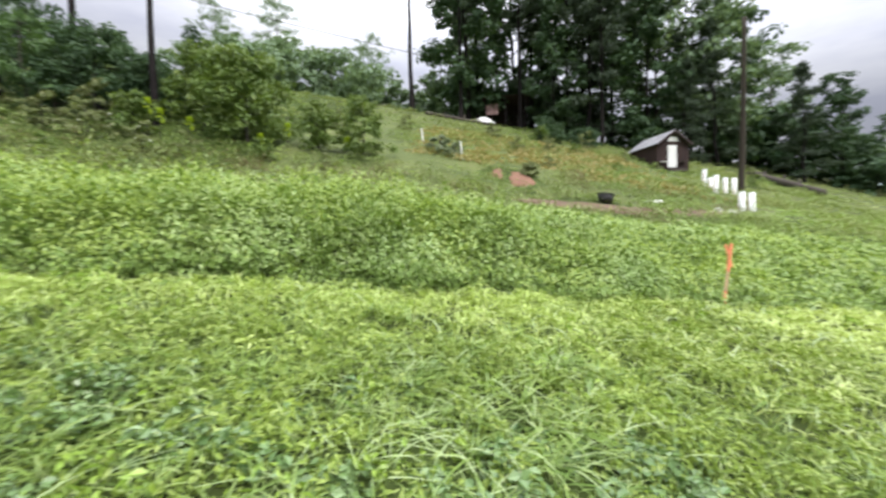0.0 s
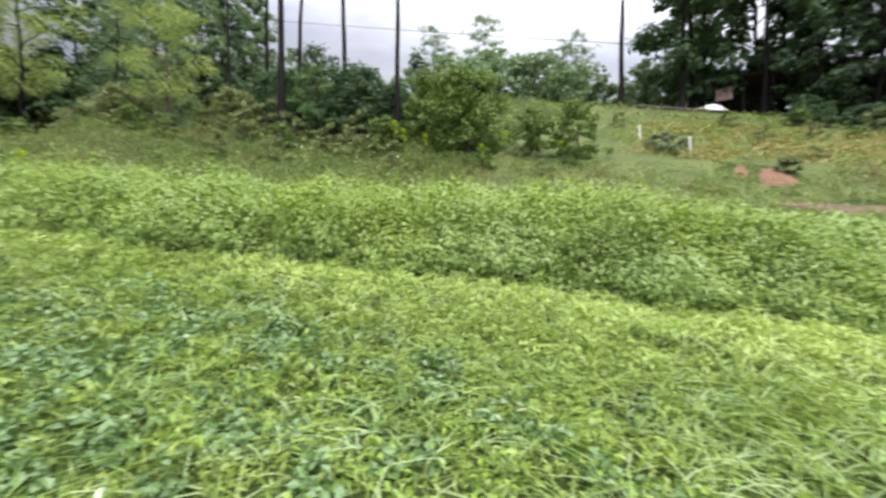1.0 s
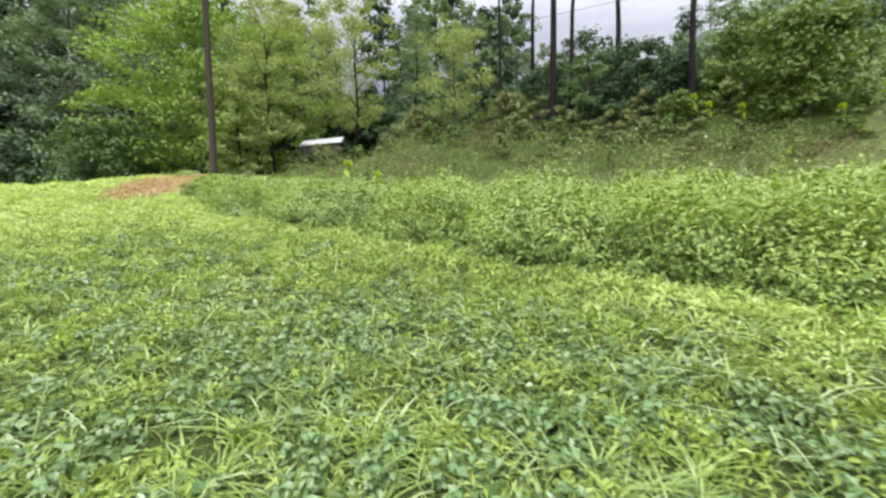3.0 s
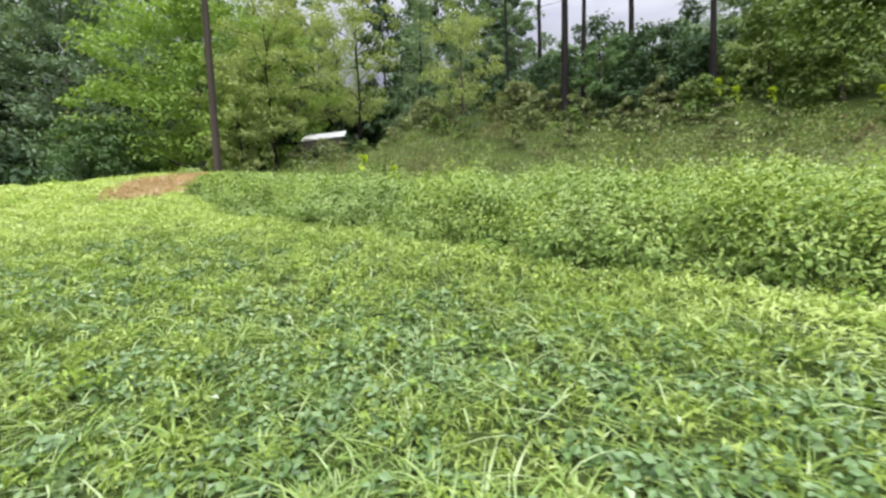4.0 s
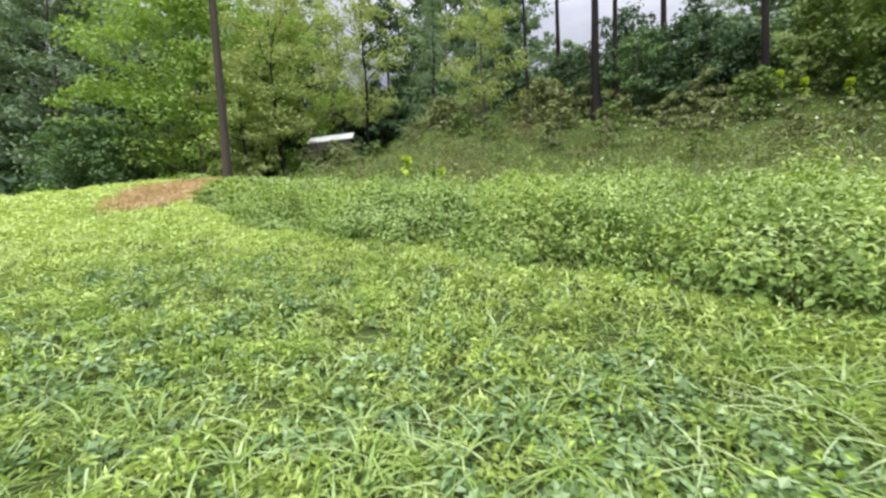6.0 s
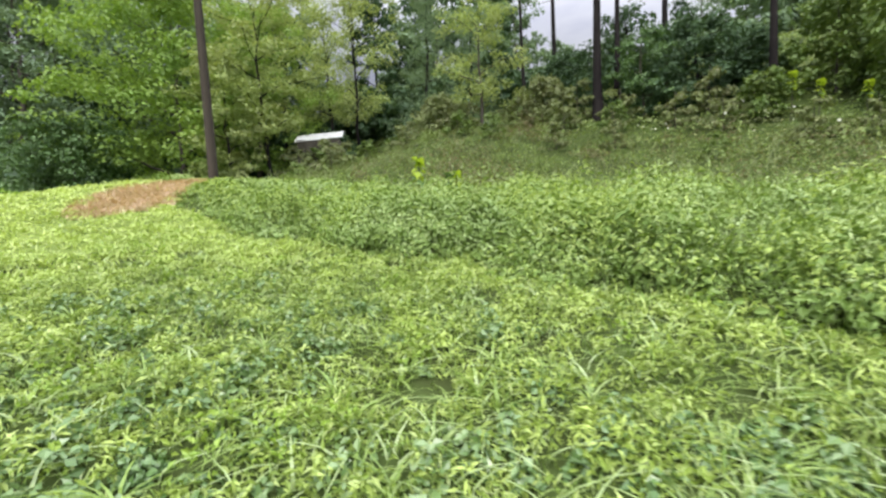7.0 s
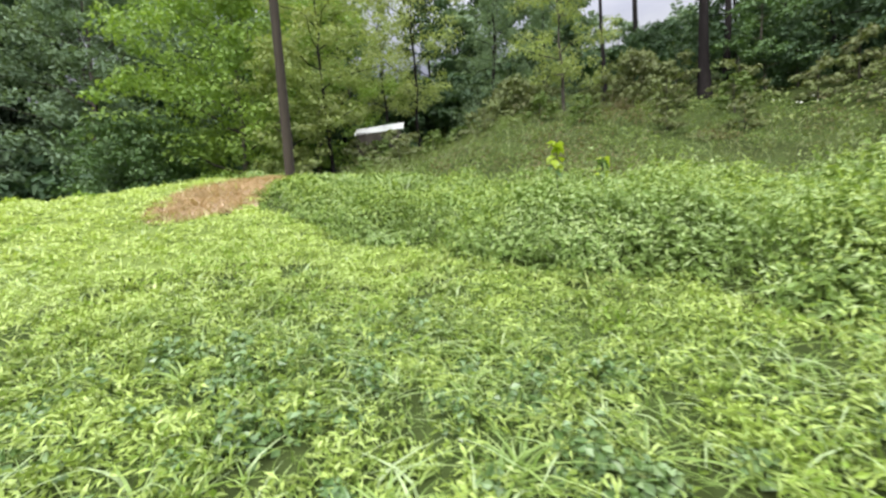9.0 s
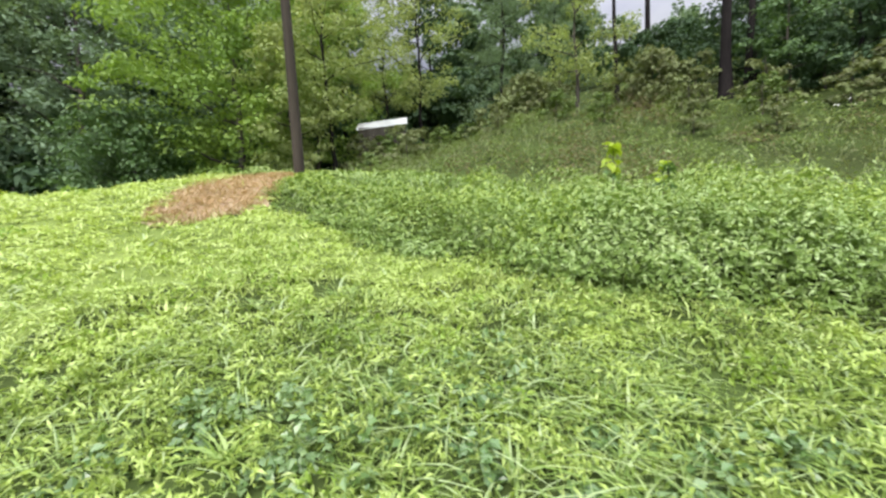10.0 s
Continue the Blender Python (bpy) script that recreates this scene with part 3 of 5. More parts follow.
def arching_grass():
    x, y, s = scatter(60, -18, 8, -6, 9, 3.0, 2.2)
    keep = (y < edge(x) + 0.8) & ~in_straw(x, y) & (rng.random(len(x)) < 0.08 + 0.95 * drift(x, y, 1.6, 5.0) ** 2)
    x, y, s = x[keep], y[keep], s[keep]
    n = len(x)
    at = np.column_stack([x, y, land(x, y)])
    stuff("arching_grass", blade_arrays(at, rng.uniform(0.2, 0.34, n), 0.019 * s * rng.uniform(0.7, 1.3, n), rng.uniform(1.0, 2.0, n), 5), M_PALE, "long pale grass blades arching over the sward", "grass")


def clumps(x, y, height, radius, per, leaf, up=0.35, sink=0.0, aspect=0.5):
    """Leafy mounds: leaves mostly in the outer shell of a dome."""
    n = len(x)
    z = land(x, y) - sink
    k = np.repeat(np.arange(n), per)
    d = unit(rng.normal(size=(len(k), 3)))
    d[:, 2] = np.abs(d[:, 2])
    r = rng.uniform(0.35, 1.0, len(k)) ** 0.5
    at = np.column_stack([x[k] + d[:, 0] * r * radius[k], y[k] + d[:, 1] * r * radius[k], z[k] + d[:, 2] * r * height[k]])
    return leaf_arrays(at, leaf[k] * rng.uniform(0.6, 1.4, len(k)), up, aspect, 0.3, False, unit(d * 0.6 + np.array([0, 0, 0.9])))


def bank_weeds():
    """Bushy weeds shoulder to shoulder: leafy domes, top light painted into paler leaves, dark and open underneath."""
    n = 330
    x = rng.uniform(-23, 12, n)
    y = ragged(x) + 0.2 + rng.random(n) ** 1.15 * (crest(x) - edge(x) + 0.9)
    m = 80
    fx = rng.uniform(-17.5, 5, m)
    x, y = np.concatenate([x, fx]), np.concatenate([y, ragged(fx) + rng.uniform(0.15, 0.4, m)])
    keep = ~in_straw(x, y) & ((x + 21) ** 2 + y ** 2 > 0.6)
    x, y = x[keep], y[keep]
    n = len(x)
    tall = np.interp(x, [-24, -20, -17, -14, -2, 2, 12], [0.16, 0.24, 0.42, 0.72, 0.74, 0.5, 0.26])
    front = 1 - smooth((y - edge(x)) / 1.6)
    wide = rng.uniform(0.3, 0.85, n) * np.interp(tall, [0.2, 0.6], [0.8, 1.0])
    high = tall * (0.62 + 0.38 * front) * rng.uniform(0.45, 1.5, n)
    s = np.clip(from_line(x, y) / 7, 1, 1.7)
    k = np.repeat(np.arange(n), (rng.uniform(1950, 2600, n) * (wide ** 2 + 0.05) / s ** 1.5).astype(int))
    d = unit(rng.normal(size=(len(k), 3)))
    d[:, 2] = np.abs(d[:, 2])
    a = np.arctan2(d[:, 1], d[:, 0])
    puff = 1 + 0.2 * np.sin(a * 3 + k * 1.7) * np.sin(d[:, 2] * 6 + k) + 0.16 * np.sin(a * 7 + k * 2.9) + 0.12 * np.sin(d[:, 2] * 13 + a * 4 + k)
    puff *= 1 - 0.5 * rng.random(len(k)) ** 3 + 0.12 * rng.normal(size=len(k)) * (rng.random(len(k)) < 0.3)
    px, py = x[k] + d[:, 0] * wide[k] * puff, y[k] + d[:, 1] * wide[k] * puff
    at = np.column_stack([px, py, land(px, py) + 0.03 + d[:, 2] * high[k] * puff])
    bare_foot = (d[:, 2] < 0.38) & (rng.random(len(k)) < 0.65 * (front[k] > 0.35))
    k, d, puff, px, py, at = (q[~bare_foot] for q in (k, d, puff, px, py, at))
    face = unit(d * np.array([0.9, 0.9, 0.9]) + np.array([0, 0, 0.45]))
    # Dimmed inner leaves fill the gaps in the domes.
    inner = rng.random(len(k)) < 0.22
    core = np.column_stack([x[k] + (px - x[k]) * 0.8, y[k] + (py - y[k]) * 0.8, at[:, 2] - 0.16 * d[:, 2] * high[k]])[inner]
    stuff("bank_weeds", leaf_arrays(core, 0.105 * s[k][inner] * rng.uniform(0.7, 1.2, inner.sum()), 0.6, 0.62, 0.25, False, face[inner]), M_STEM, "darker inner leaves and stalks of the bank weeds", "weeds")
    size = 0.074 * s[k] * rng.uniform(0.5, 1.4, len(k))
    # Upper leaves take the lightened colours, as if lit from above.
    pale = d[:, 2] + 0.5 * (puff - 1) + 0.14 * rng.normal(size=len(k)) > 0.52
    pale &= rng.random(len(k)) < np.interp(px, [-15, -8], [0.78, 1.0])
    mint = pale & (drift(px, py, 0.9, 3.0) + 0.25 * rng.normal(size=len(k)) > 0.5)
    for q, mat, name, label in ((~pale, M_WEED, "bank_weeds", "knee-high green weeds on the bank"), (pale & ~mint, M_LIT_YELLOW, "lit_weed_tops", "bank weed tops, yellow-green lightened as if lit from above"), (mint, M_LIT_MINT, "lit_weed_tops", "bank weed tops, mint-green lightened as if lit from above")):
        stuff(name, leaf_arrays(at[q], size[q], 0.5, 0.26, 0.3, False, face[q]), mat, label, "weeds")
    # low creeping leaves along the rim
    m = 800
    x = rng.uniform(-20, 9, m)
    y = ragged(x) + rng.uniform(-0.2, 0.6, m)
    stuff("rim_leaves", clumps(x, y, rng.uniform(0.06, 0.2, m), rng.uniform(0.1, 0.22, m), 26, np.full(m, 0.06), 0.5, 0.0, 0.3), M_WEED, "low dark green leaves creeping along the bank's foot", "weeds")
    # blades among the weeds, in loose tufts
    m = 760
    x = rng.uniform(-22, 8, m)
    y = ragged(x) + rng.uniform(0, 1, m) ** 1.4 * (crest(x) - edge(x) + 0.8)
    k = np.repeat(np.arange(m), 16)
    x, y = x[k] + rng.normal(0, 0.09, len(k)), y[k] + rng.normal(0, 0.09, len(k))
    keep = ~in_straw(x, y) & (y > ragged(x) - 0.05)
    x, y = x[keep], y[keep]
    s = np.clip(from_line(x, y) / 6, 1, 1.7)
    tall = np.interp(x, [-22, -18, -14, -2, 2, 8], [0.2, 0.36, 0.66, 0.6, 0.4, 0.3])
    at = np.column_stack([x, y, land(x, y)])
    stuff("bank_grass", blade_arrays(at, tall * rng.uniform(0.5, 1.15, len(x)), 0.015 * s * rng.uniform(0.7, 1.5, len(x)), rng.uniform(0.3, 1.2, len(x)), 4), M_STEM, "tall grass stems among the bank weeds", "grass")
    m = 2200
    x = np.where(rng.random(m) < 0.6, rng.uniform(-17, -8, m), rng.uniform(-20, 4, m))
    y = ragged(x) + np.where(rng.random(m) < 0.25, 0.1, 1) * rng.uniform(0.1, 1, m) * (crest(x) - edge(x))
    at = np.column_stack([x, y, land(x, y)])
    s = np.clip(from_line(x, y) / 6, 1, 1.7)
    stuff("bank_seed_grass", blade_arrays(at, rng.uniform(0.4, 0.75, m), 0.015 * s, rng.uniform(0.7, 1.5, m), 5), M_PALE, "pale seeding grass heads over the bank", "grass")


def slope_brush():
    n = 2500
    cx = rng.uniform(-34, 13, 300)
    cy = crest(cx) + rng.uniform(0.0, 1, 300) * np.interp(cx, [-34, -14, -4, 13], [10, 9.5, 9, 8])
    k = rng.integers(0, 300, n)
    wide = rng.uniform(0.4, 1.5, 300)[k]
    a, out = rng.uniform(0, 2 * np.pi, n), np.sqrt(rng.random(n))
    x, y = cx[k] + np.cos(a) * out * wide * 1.3, cy[k] + np.sin(a) * out * wide
    mound = (0.25 + 0.9 * (1 - out ** 2)) * (wide / 1.1) * rng.uniform(0.6, 1.3, 300)[k]
    y = np.maximum(y, crest(x))
    d = np.hypot(x + 4, y)
    h = mound * 1.05 * np.interp(x, [-30, -10, -5, 4, 13], [0.9, 1.0, 0.7, 0.5, 0.35]) * rng.uniform(0.5, 1.5, n)
    clear = bare(x, y)
    x, y, d, h = x[clear], y[clear], d[clear], h[clear]
    n = len(x)
    lot = k[clear] % 5
    for pick, mat, label in (((0,), M_BRUSH, "dull olive brush on the slope"), ((1, 2, 3), M_MOSSY, "green brambly brush on the slope"), ((4,), M_RUSSET, "brown dead stalks among the brush")):
        q = np.isin(lot, pick)
        stuff("slope_brush", clumps(x[q], y[q], h[q], rng.uniform(0.25, 0.7, q.sum()), 42, np.interp(d[q], [8, 20, 40], [0.065, 0.095, 0.14]), 0.6, 0.05), mat, label, "brush")
    m = 3200
    x = rng.uniform(-28, 12, m)
    y = crest(x) + rng.uniform(0.3, 1, m) * 8
    open_ = bare(x, y)
    x, y = x[open_], y[open_]
    m = len(x)
    at = np.column_stack([x, y, land(x, y)])
    stuff("slope_grass", blade_arrays(at, rng.uniform(0.4, 1.0, m) * (0.5 + 0.8 * drift(x, y, 1.1, 6.0)), rng.uniform(0.014, 0.03, m), rng.uniform(0.5, 1.3, m), 4), M_BRUSH, "rank tan and green grass on the slope", "grass")


def hill_grass():
    n = 2700
    x = rng.uniform(-40, 34, n)
    y = rng.uniform(13, 60, n)
    keep = (y > crest(x) + 5) & bare(x, y)
    x, y = x[keep], y[keep]
    d = np.hypot(x, y)
    h = rng.uniform(0.1, 0.35, len(x)) * (0.4 + drift(x, y, 0.5, 1.0))
    stuff("hill_grass", clumps(x, y, h, rng.uniform(0.5, 1.3, len(x)), 18, np.interp(d, [14, 30, 60], [0.13, 0.21, 0.34]), 0.7, 0.05), M_HAY, "tan and green rough grass over the hillside", "grass")


def hummocks():
    """Grassy mounds over the hillside."""
    cx, cy = rng.uniform(-3, 24, 110), rng.uniform(14.5, 33, 110)
    k = np.repeat(np.arange(110), 12)
    wide = rng.uniform(0.5, 1.5, 110)[k]
    a, out = rng.uniform(0, 2 * np.pi, len(k)), np.sqrt(rng.random(len(k)))
    x, y = cx[k] + np.cos(a) * out * wide * 1.4, cy[k] + np.sin(a) * out * wide
    keep = bare(x, y) & (y > crest(x) + 1.2)
    x, y, wide, out = x[keep], y[keep], wide[keep], out[keep]
    h = (0.15 + 0.45 * wide * (1 - out ** 2)) * rng.uniform(0.7, 1.2, len(x))
    stuff("hummock_grass", clumps(x, y, h, rng.uniform(0.35, 0.7, len(x)), 34, np.interp(np.hypot(x, y), [14, 35], [0.09, 0.16]), 0.65, 0.05), M_HAY, "mounded green and tan grass on the hillside", "grass")


def lower_meadow():
    n = 2200
    x, y = rng.uniform(7, 40, n), rng.uniform(1, 24, n)
    keep = (y > edge(x) - 1.0) & (y < crest(x) + 6.5)
    x, y = x[keep], y[keep]
    n = len(x)
    d = np.hypot(x, y)
    stuff("lower_meadow", clumps(x, y, rng.uniform(0.08, 0.28, n), rng.uniform(0.35, 0.9, n), 28, np.interp(d, [8, 20, 40], [0.085, 0.13, 0.2]), 0.75, 0.04), M_SWARD, "smooth bright green grass on the lower slope", "grass")


def back_meadow():
    """The field going on behind the walk."""
    n = 1300
    x, y = rng.uniform(-44, 30, n), rng.uniform(-34, -7.5, n)
    d = np.hypot(x + 5, y)
    stuff("back_meadow", clumps(x, y, rng.uniform(0.08, 0.25, n), rng.uniform(0.4, 0.9, n), 14, np.interp(d, [8, 20, 40], [0.14, 0.22, 0.3]), 0.5, 0.04), M_SWARD, "bright green grass at the back of the field", "grass")


def ochre_grass():
    n = 900
    x, y = rng.uniform(-2, 12, n), rng.uniform(19.5, 33, n)
    keep = bare(x, y) & (rng.random(n) < drift(x, y, 0.6, 8.0))
    x, y = x[keep], y[keep]
    n = len(x)
    stuff("dry_grass", clumps(x, y, rng.uniform(0.15, 0.4, n), rng.uniform(0.4, 1.0, n), 26, np.full(n, 0.2), 0.4, 0.04), M_OCHRE, "ochre dry grass on the hillside", "grass")


def straw_litter():
    n = 9000
    a, r = rng.uniform(0, 2 * np.pi, n), np.sqrt(rng.uniform(0, 1, n))
    lx, ly = np.cos(a) * r * 2.55, np.sin(a) * r * 1.1
    x, y = -19.9 + lx * math.cos(2.62) - ly * math.sin(2.62), -1.55 + lx * math.sin(2.62) + ly * math.cos(2.62)
    at = np.column_stack([x, y, land(x, y) + 0.02])
    stuff("straw", blade_arrays(at, rng.uniform(0.06, 0.2, n), rng.uniform(0.012, 0.03, n), rng.uniform(0.6, 1.6, n), 3), M_STRAW, "flattened orange-brown dead grass by the pole", "straw")


def white_flowers():
    cx, cy = np.array([-12.2, -11.5, -12.9, -11.0, -14.5, -13.6]), np.array([15.0, 14.6, 13.7, 13.6, 13.4, 12.6])
    k = rng.integers(0, 6, 26)
    x, y = cx[k] + rng.normal(0, 0.5, 26), cy[k] + rng.normal(0, 0.4, 26)
    at = np.column_stack([x, y, land(x, y) + rng.uniform(0.5, 0.9, 26)])
    stuff("white_flowers", leaf_arrays(at, 0.09, 0.5, 0.9, 0.2), M_FLOWER, "white wildflower heads in the brush", "flowers")


def turf(name, x0, x1, y0, y1, cell, inside, lift, mat, label):
    """A closed mat of short grass lying on the soil wherever inside() holds."""
    xs, ys = np.arange(x0, x1, cell), np.arange(y0, y1, cell)
    gx, gy = np.meshgrid(xs, ys, indexing="ij")
    gx, gy = gx + rng.normal(0, cell * 0.16, gx.shape), gy + rng.normal(0, cell * 0.16, gy.shape)
    ok = inside(gx, gy)
    gz = land(gx, gy) + np.where(ok, lift * (0.6 + 0.8 * humps(gx, gy) + 0.5 * rng.random(gx.shape)), -0.05)
    i, j = np.meshgrid(np.arange(len(xs) - 1), np.arange(len(ys) - 1), indexing="ij")
    w = len(ys)
    f = np.stack([i * w + j, (i + 1) * w + j, (i + 1) * w + j + 1, i * w + j + 1], -1).reshape(-1, 4)
    f = f[ok.reshape(-1)[f].any(1)]
    used, f = np.unique(f, return_inverse=True)
    v = np.stack([gx, gy, gz], -1).reshape(-1, 3)[used]
    return tagged(new(name, mesh_of(name, v, f.reshape(-1, 4), mat, True)), label, "turf", kind="structure")


turf("ground_field_turf", -25.5, 2.5, -9, 8, 0.22, lambda x, y: (from_line(x, y) > 4.6 + 1.2 * drift(x, y, 1.3, 2.0)) & (y < ragged(x) - 0.25) & ~in_straw(x, y) & ~behind(x, y), 0.03, M_TURF, "closed yellow-green turf of the far field")
turf("ground_hill_turf", -7, 44, 10, 62, 0.7, lambda x, y: (y > crest(x) + 4.5) & bare(x, y), 0.05, M_HILLTURF, "rough olive and tan turf of the hillside")
field_grass()
field_clover()
broad_leaves()
arching_grass()
bank_weeds()
slope_brush()
hill_grass()
hummocks()
lower_meadow()
back_meadow()
ochre_grass()
straw_litter()
white_flowers()


# ---- trees and bushes ----
def wobble(n, amount):
    return np.cumsum(rng.normal(0, amount, (n, 2)), axis=0)


def grow(name, label, height, spread, base, leaf_mat, bark, count, leaf, form="broad", girth=0.16, limbs=9, lean=(0, 0), per=36, category="tree", up=0.64, group="", thick=1.0, flat=None):
    """A tree at the origin: tapered trunk, limbs, and a crown of leaf clumps hung on the limbs. base: where the crown starts, as a share of the height."""
    root = thing(name, Matrix(), label, category, group)
    steps = 12
    s = np.linspace(0, 1, steps)
    sway = wobble(steps, height * (0.0025 if form == "pine" else 0.006))
    sway -= sway[0]
    line = np.column_stack([sway[:, 0] + lean[0] * s * height, sway[:, 1] + lean[1] * s * height, -0.25 + s * (height * (0.97 if form != "broad" else 0.8) + 0.25)])
    tube("trunk", line, girth * (1 - 0.82 * s ** 0.9) * (1 + 0.5 * np.exp(-s * 22)), bark, root, 8)
    centres, radii = [], []

    def reach(f):
        """Crown radius at the share f of the crown's height."""
        if form == "broad":
            return spread * (0.35 + 0.65 * math.sin(math.pi * min(max(f * 0.86 + 0.12, 0), 1)))
        if form == "cone":
            return spread * (1.02 - f) ** 0.8
        if form == "pine":
            return spread * (0.45 + 0.55 * math.sin(math.pi * (0.2 + 0.75 * f)))
        return spread * math.sqrt(max(1 - (f * 0.92) ** 2, 0.02))

    for i in range(limbs):
        f = (i + rng.uniform(0.1, 0.9)) / limbs
        z = height * (base + (1 - base) * f * 0.93)
        root_at = line[np.argmin(np.abs(line[:, 2] - min(z, line[-1, 2]) * (0.86 if form == "broad" else 1.0)))]
        turn = i * 2.4 + rng.uniform(-0.5, 0.5)
        r = reach(f) * rng.uniform(0.7, 1.05)
        tip_z = z + {"broad": 0.12, "cone": -0.1, "pine": 0.05, "dome": 0.0}[form] * r
        t = np.linspace(0, 1, 6)
        bow = np.column_stack([root_at[0] + np.cos(turn) * r * t, root_at[1] + np.sin(turn) * r * t, root_at[2] + (tip_z - root_at[2]) * t ** 0.8 + 0.06 * r * np.sin(t * 3.1)])
        bow[1:, :2] += rng.normal(0, 0.05 * r, (5, 2))
        tube("limb", bow, girth * (0.34 - 0.24 * f) * (1 - 0.85 * t) + 0.006, bark, root, 5)
        for t_ in np.linspace(0.4, 1.0, 4):
            centres.append(bow[int(round(t_ * 5))] + rng.normal(0, 0.1 * r, 3) * (1, 1, 0.6))
            radii.append(spread * rng.uniform(0.16, 0.28))
    more = 1.0 if group else 1.55 if form == "dome" else 2.3
    per = int(per * (1.0 if group or form == "cone" else 1.3 if form == "dome" else 2.2))
    count, leaf = int(count * thick * 0.9 * more), leaf * 1.06 / math.sqrt(more)
    total = max(len(centres), count // per)
    while len(centres) < total:
        f = rng.uniform(0, 1)
        a, rr = rng.uniform(0, 2 * np.pi), reach(f) * rng.uniform(0.15, 1.0) ** 0.5
        rr *= 0.86 + 0.26 * math.sin(a * 2 + height * 7 + 4 * f) + 0.12 * math.sin(a * 5 + height * 3 - 7 * f)
        mid = np.interp(height * (base + (1 - base) * f), line[:, 2], line[:, 0]), np.interp(height * (base + (1 - base) * f), line[:, 2], line[:, 1])
        centres.append(np.array([mid[0] + np.cos(a) * rr, mid[1] + np.sin(a) * rr, height * (base + (1 - base) * f * 0.97)]))
        radii.append(spread * rng.uniform(0.12, 0.24))
    centres, radii = np.array(centres), np.array(radii)
    k = np.repeat(np.arange(len(centres)), max(per, count // len(centres)))
    d = unit(rng.normal(size=(len(k), 3))) * (rng.uniform(0.1, 1.0, len(k)) ** 0.5)[:, None]
    flat = flat or {"broad": 0.55, "cone": 0.5, "pine": 0.4, "dome": 0.65}[form]
    at = centres[k] + d * radii[k][:, None] * np.array([1, 1, flat])
    at[:, 2] = np.maximum(at[:, 2], 0.05)
    v, f = leaf_arrays(at, leaf * rng.uniform(0.6, 1.4, len(k)), up, 0.55 if form in ("broad", "dome") else 0.3, 0.25, False, unit(unit(d) * 0.8 + np.array([0, 0, 0.75])))
    under(new("crown", mesh_of("crown", v, f, leaf_mat)), root)
    return root


def stand(ob, x, y, turn=0.0, sink=0.0):
    ob.matrix_basis = pose(x, y, float(land(x, y)) - sink, 0, 0, turn)
    return ob


def again(ob, x, y, turn, scale):
    c = copy_thing(ob, pose(x, y, float(land(x, y)) - 0.1, 0, 0, turn))
    c.scale = (scale, scale, scale * (0.92 + 0.16 * ((turn * 0.37) % 1)))
    return c


def bare_pine(x, y, height, girth, label, lean=(0, 0), crown_from=0.55, spread=2.6, count=900):
    return stand(grow("pine_tree", label, height, spread, crown_from, M_NEEDLE, M_BARK, count, 0.22, "pine", girth, 13, lean, 26, "pine tree", thick=1.0), x, y)


# woods past the pole
stand(grow("maple_tree", "broad yellow-green maple with leaves down to the grass", 15.5, 6.0, 0.1, M_MAPLE, M_GREYBARK, 14500, 0.34, "broad", 0.26, 14, per=38, flat=0.42), -36.5, 0.0)
stand(grow("maple_tree", "leaning yellow-green maple beside the larger one", 12.5, 4.2, 0.12, M_MAPLE, M_GREYBARK, 7000, 0.28, "broad", 0.2, 11, (0.05, 0.04), 40, flat=0.42), -36.0, 4.0, 60)
stand(grow("bush", "rounded dark green bush at the wood's edge", 6.4, 3.6, 0.03, M_BUSH, M_GREYBARK, 13000, 0.22, "dome", 0.1, 14, per=36, category="bush", flat=0.45), -34.0, -4.9)
stand(grow("bush", "low lime-green bush at the field's end", 2.6, 1.7, 0.03, M_LIME, M_GREYBARK, 1100, 0.18, "dome", 0.05, 8, per=30, category="bush"), -32.0, -8.6)
# Haze behind the maples comes from the poplars' leaf colour.
poplar = stand(grow("poplar_tree", "tall poplar behind the maples, haze put into its blue-green", 21, 5.4, 0.06, M_HAZED, M_GREYBARK, 8500, 0.42, "broad", 0.3, 16, per=38), -43.0, -8.0)
stand(grow("poplar_tree", "tall poplar deep in the wood, haze put into its blue-green", 21, 5.6, 0.12, M_HAZED, M_GREYBARK, 5500, 0.62, "broad", 0.3, 13, per=38), -54.0, 2.5, 40)
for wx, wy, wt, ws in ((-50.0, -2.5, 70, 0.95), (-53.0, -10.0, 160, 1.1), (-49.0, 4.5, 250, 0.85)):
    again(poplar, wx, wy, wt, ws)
for px, py, ph, pl in ((-45.0, -17.0, 21, "dark pine at the field's far corner"), (-40.0, -15.5, 17, "dark dense pine beside the field"), (-52.0, -17.5, 23, "dark pine standing behind its neighbours"), (-47.0, -19.0, 20, "dark pine in the corner of the field")):
    stand(grow("pine_tree", pl, ph, 5.0, 0.02, M_NEEDLE, M_BARK, 5200, 0.68, "cone", 0.24, 18, per=36, category="pine tree"), px, py, ph * 7)
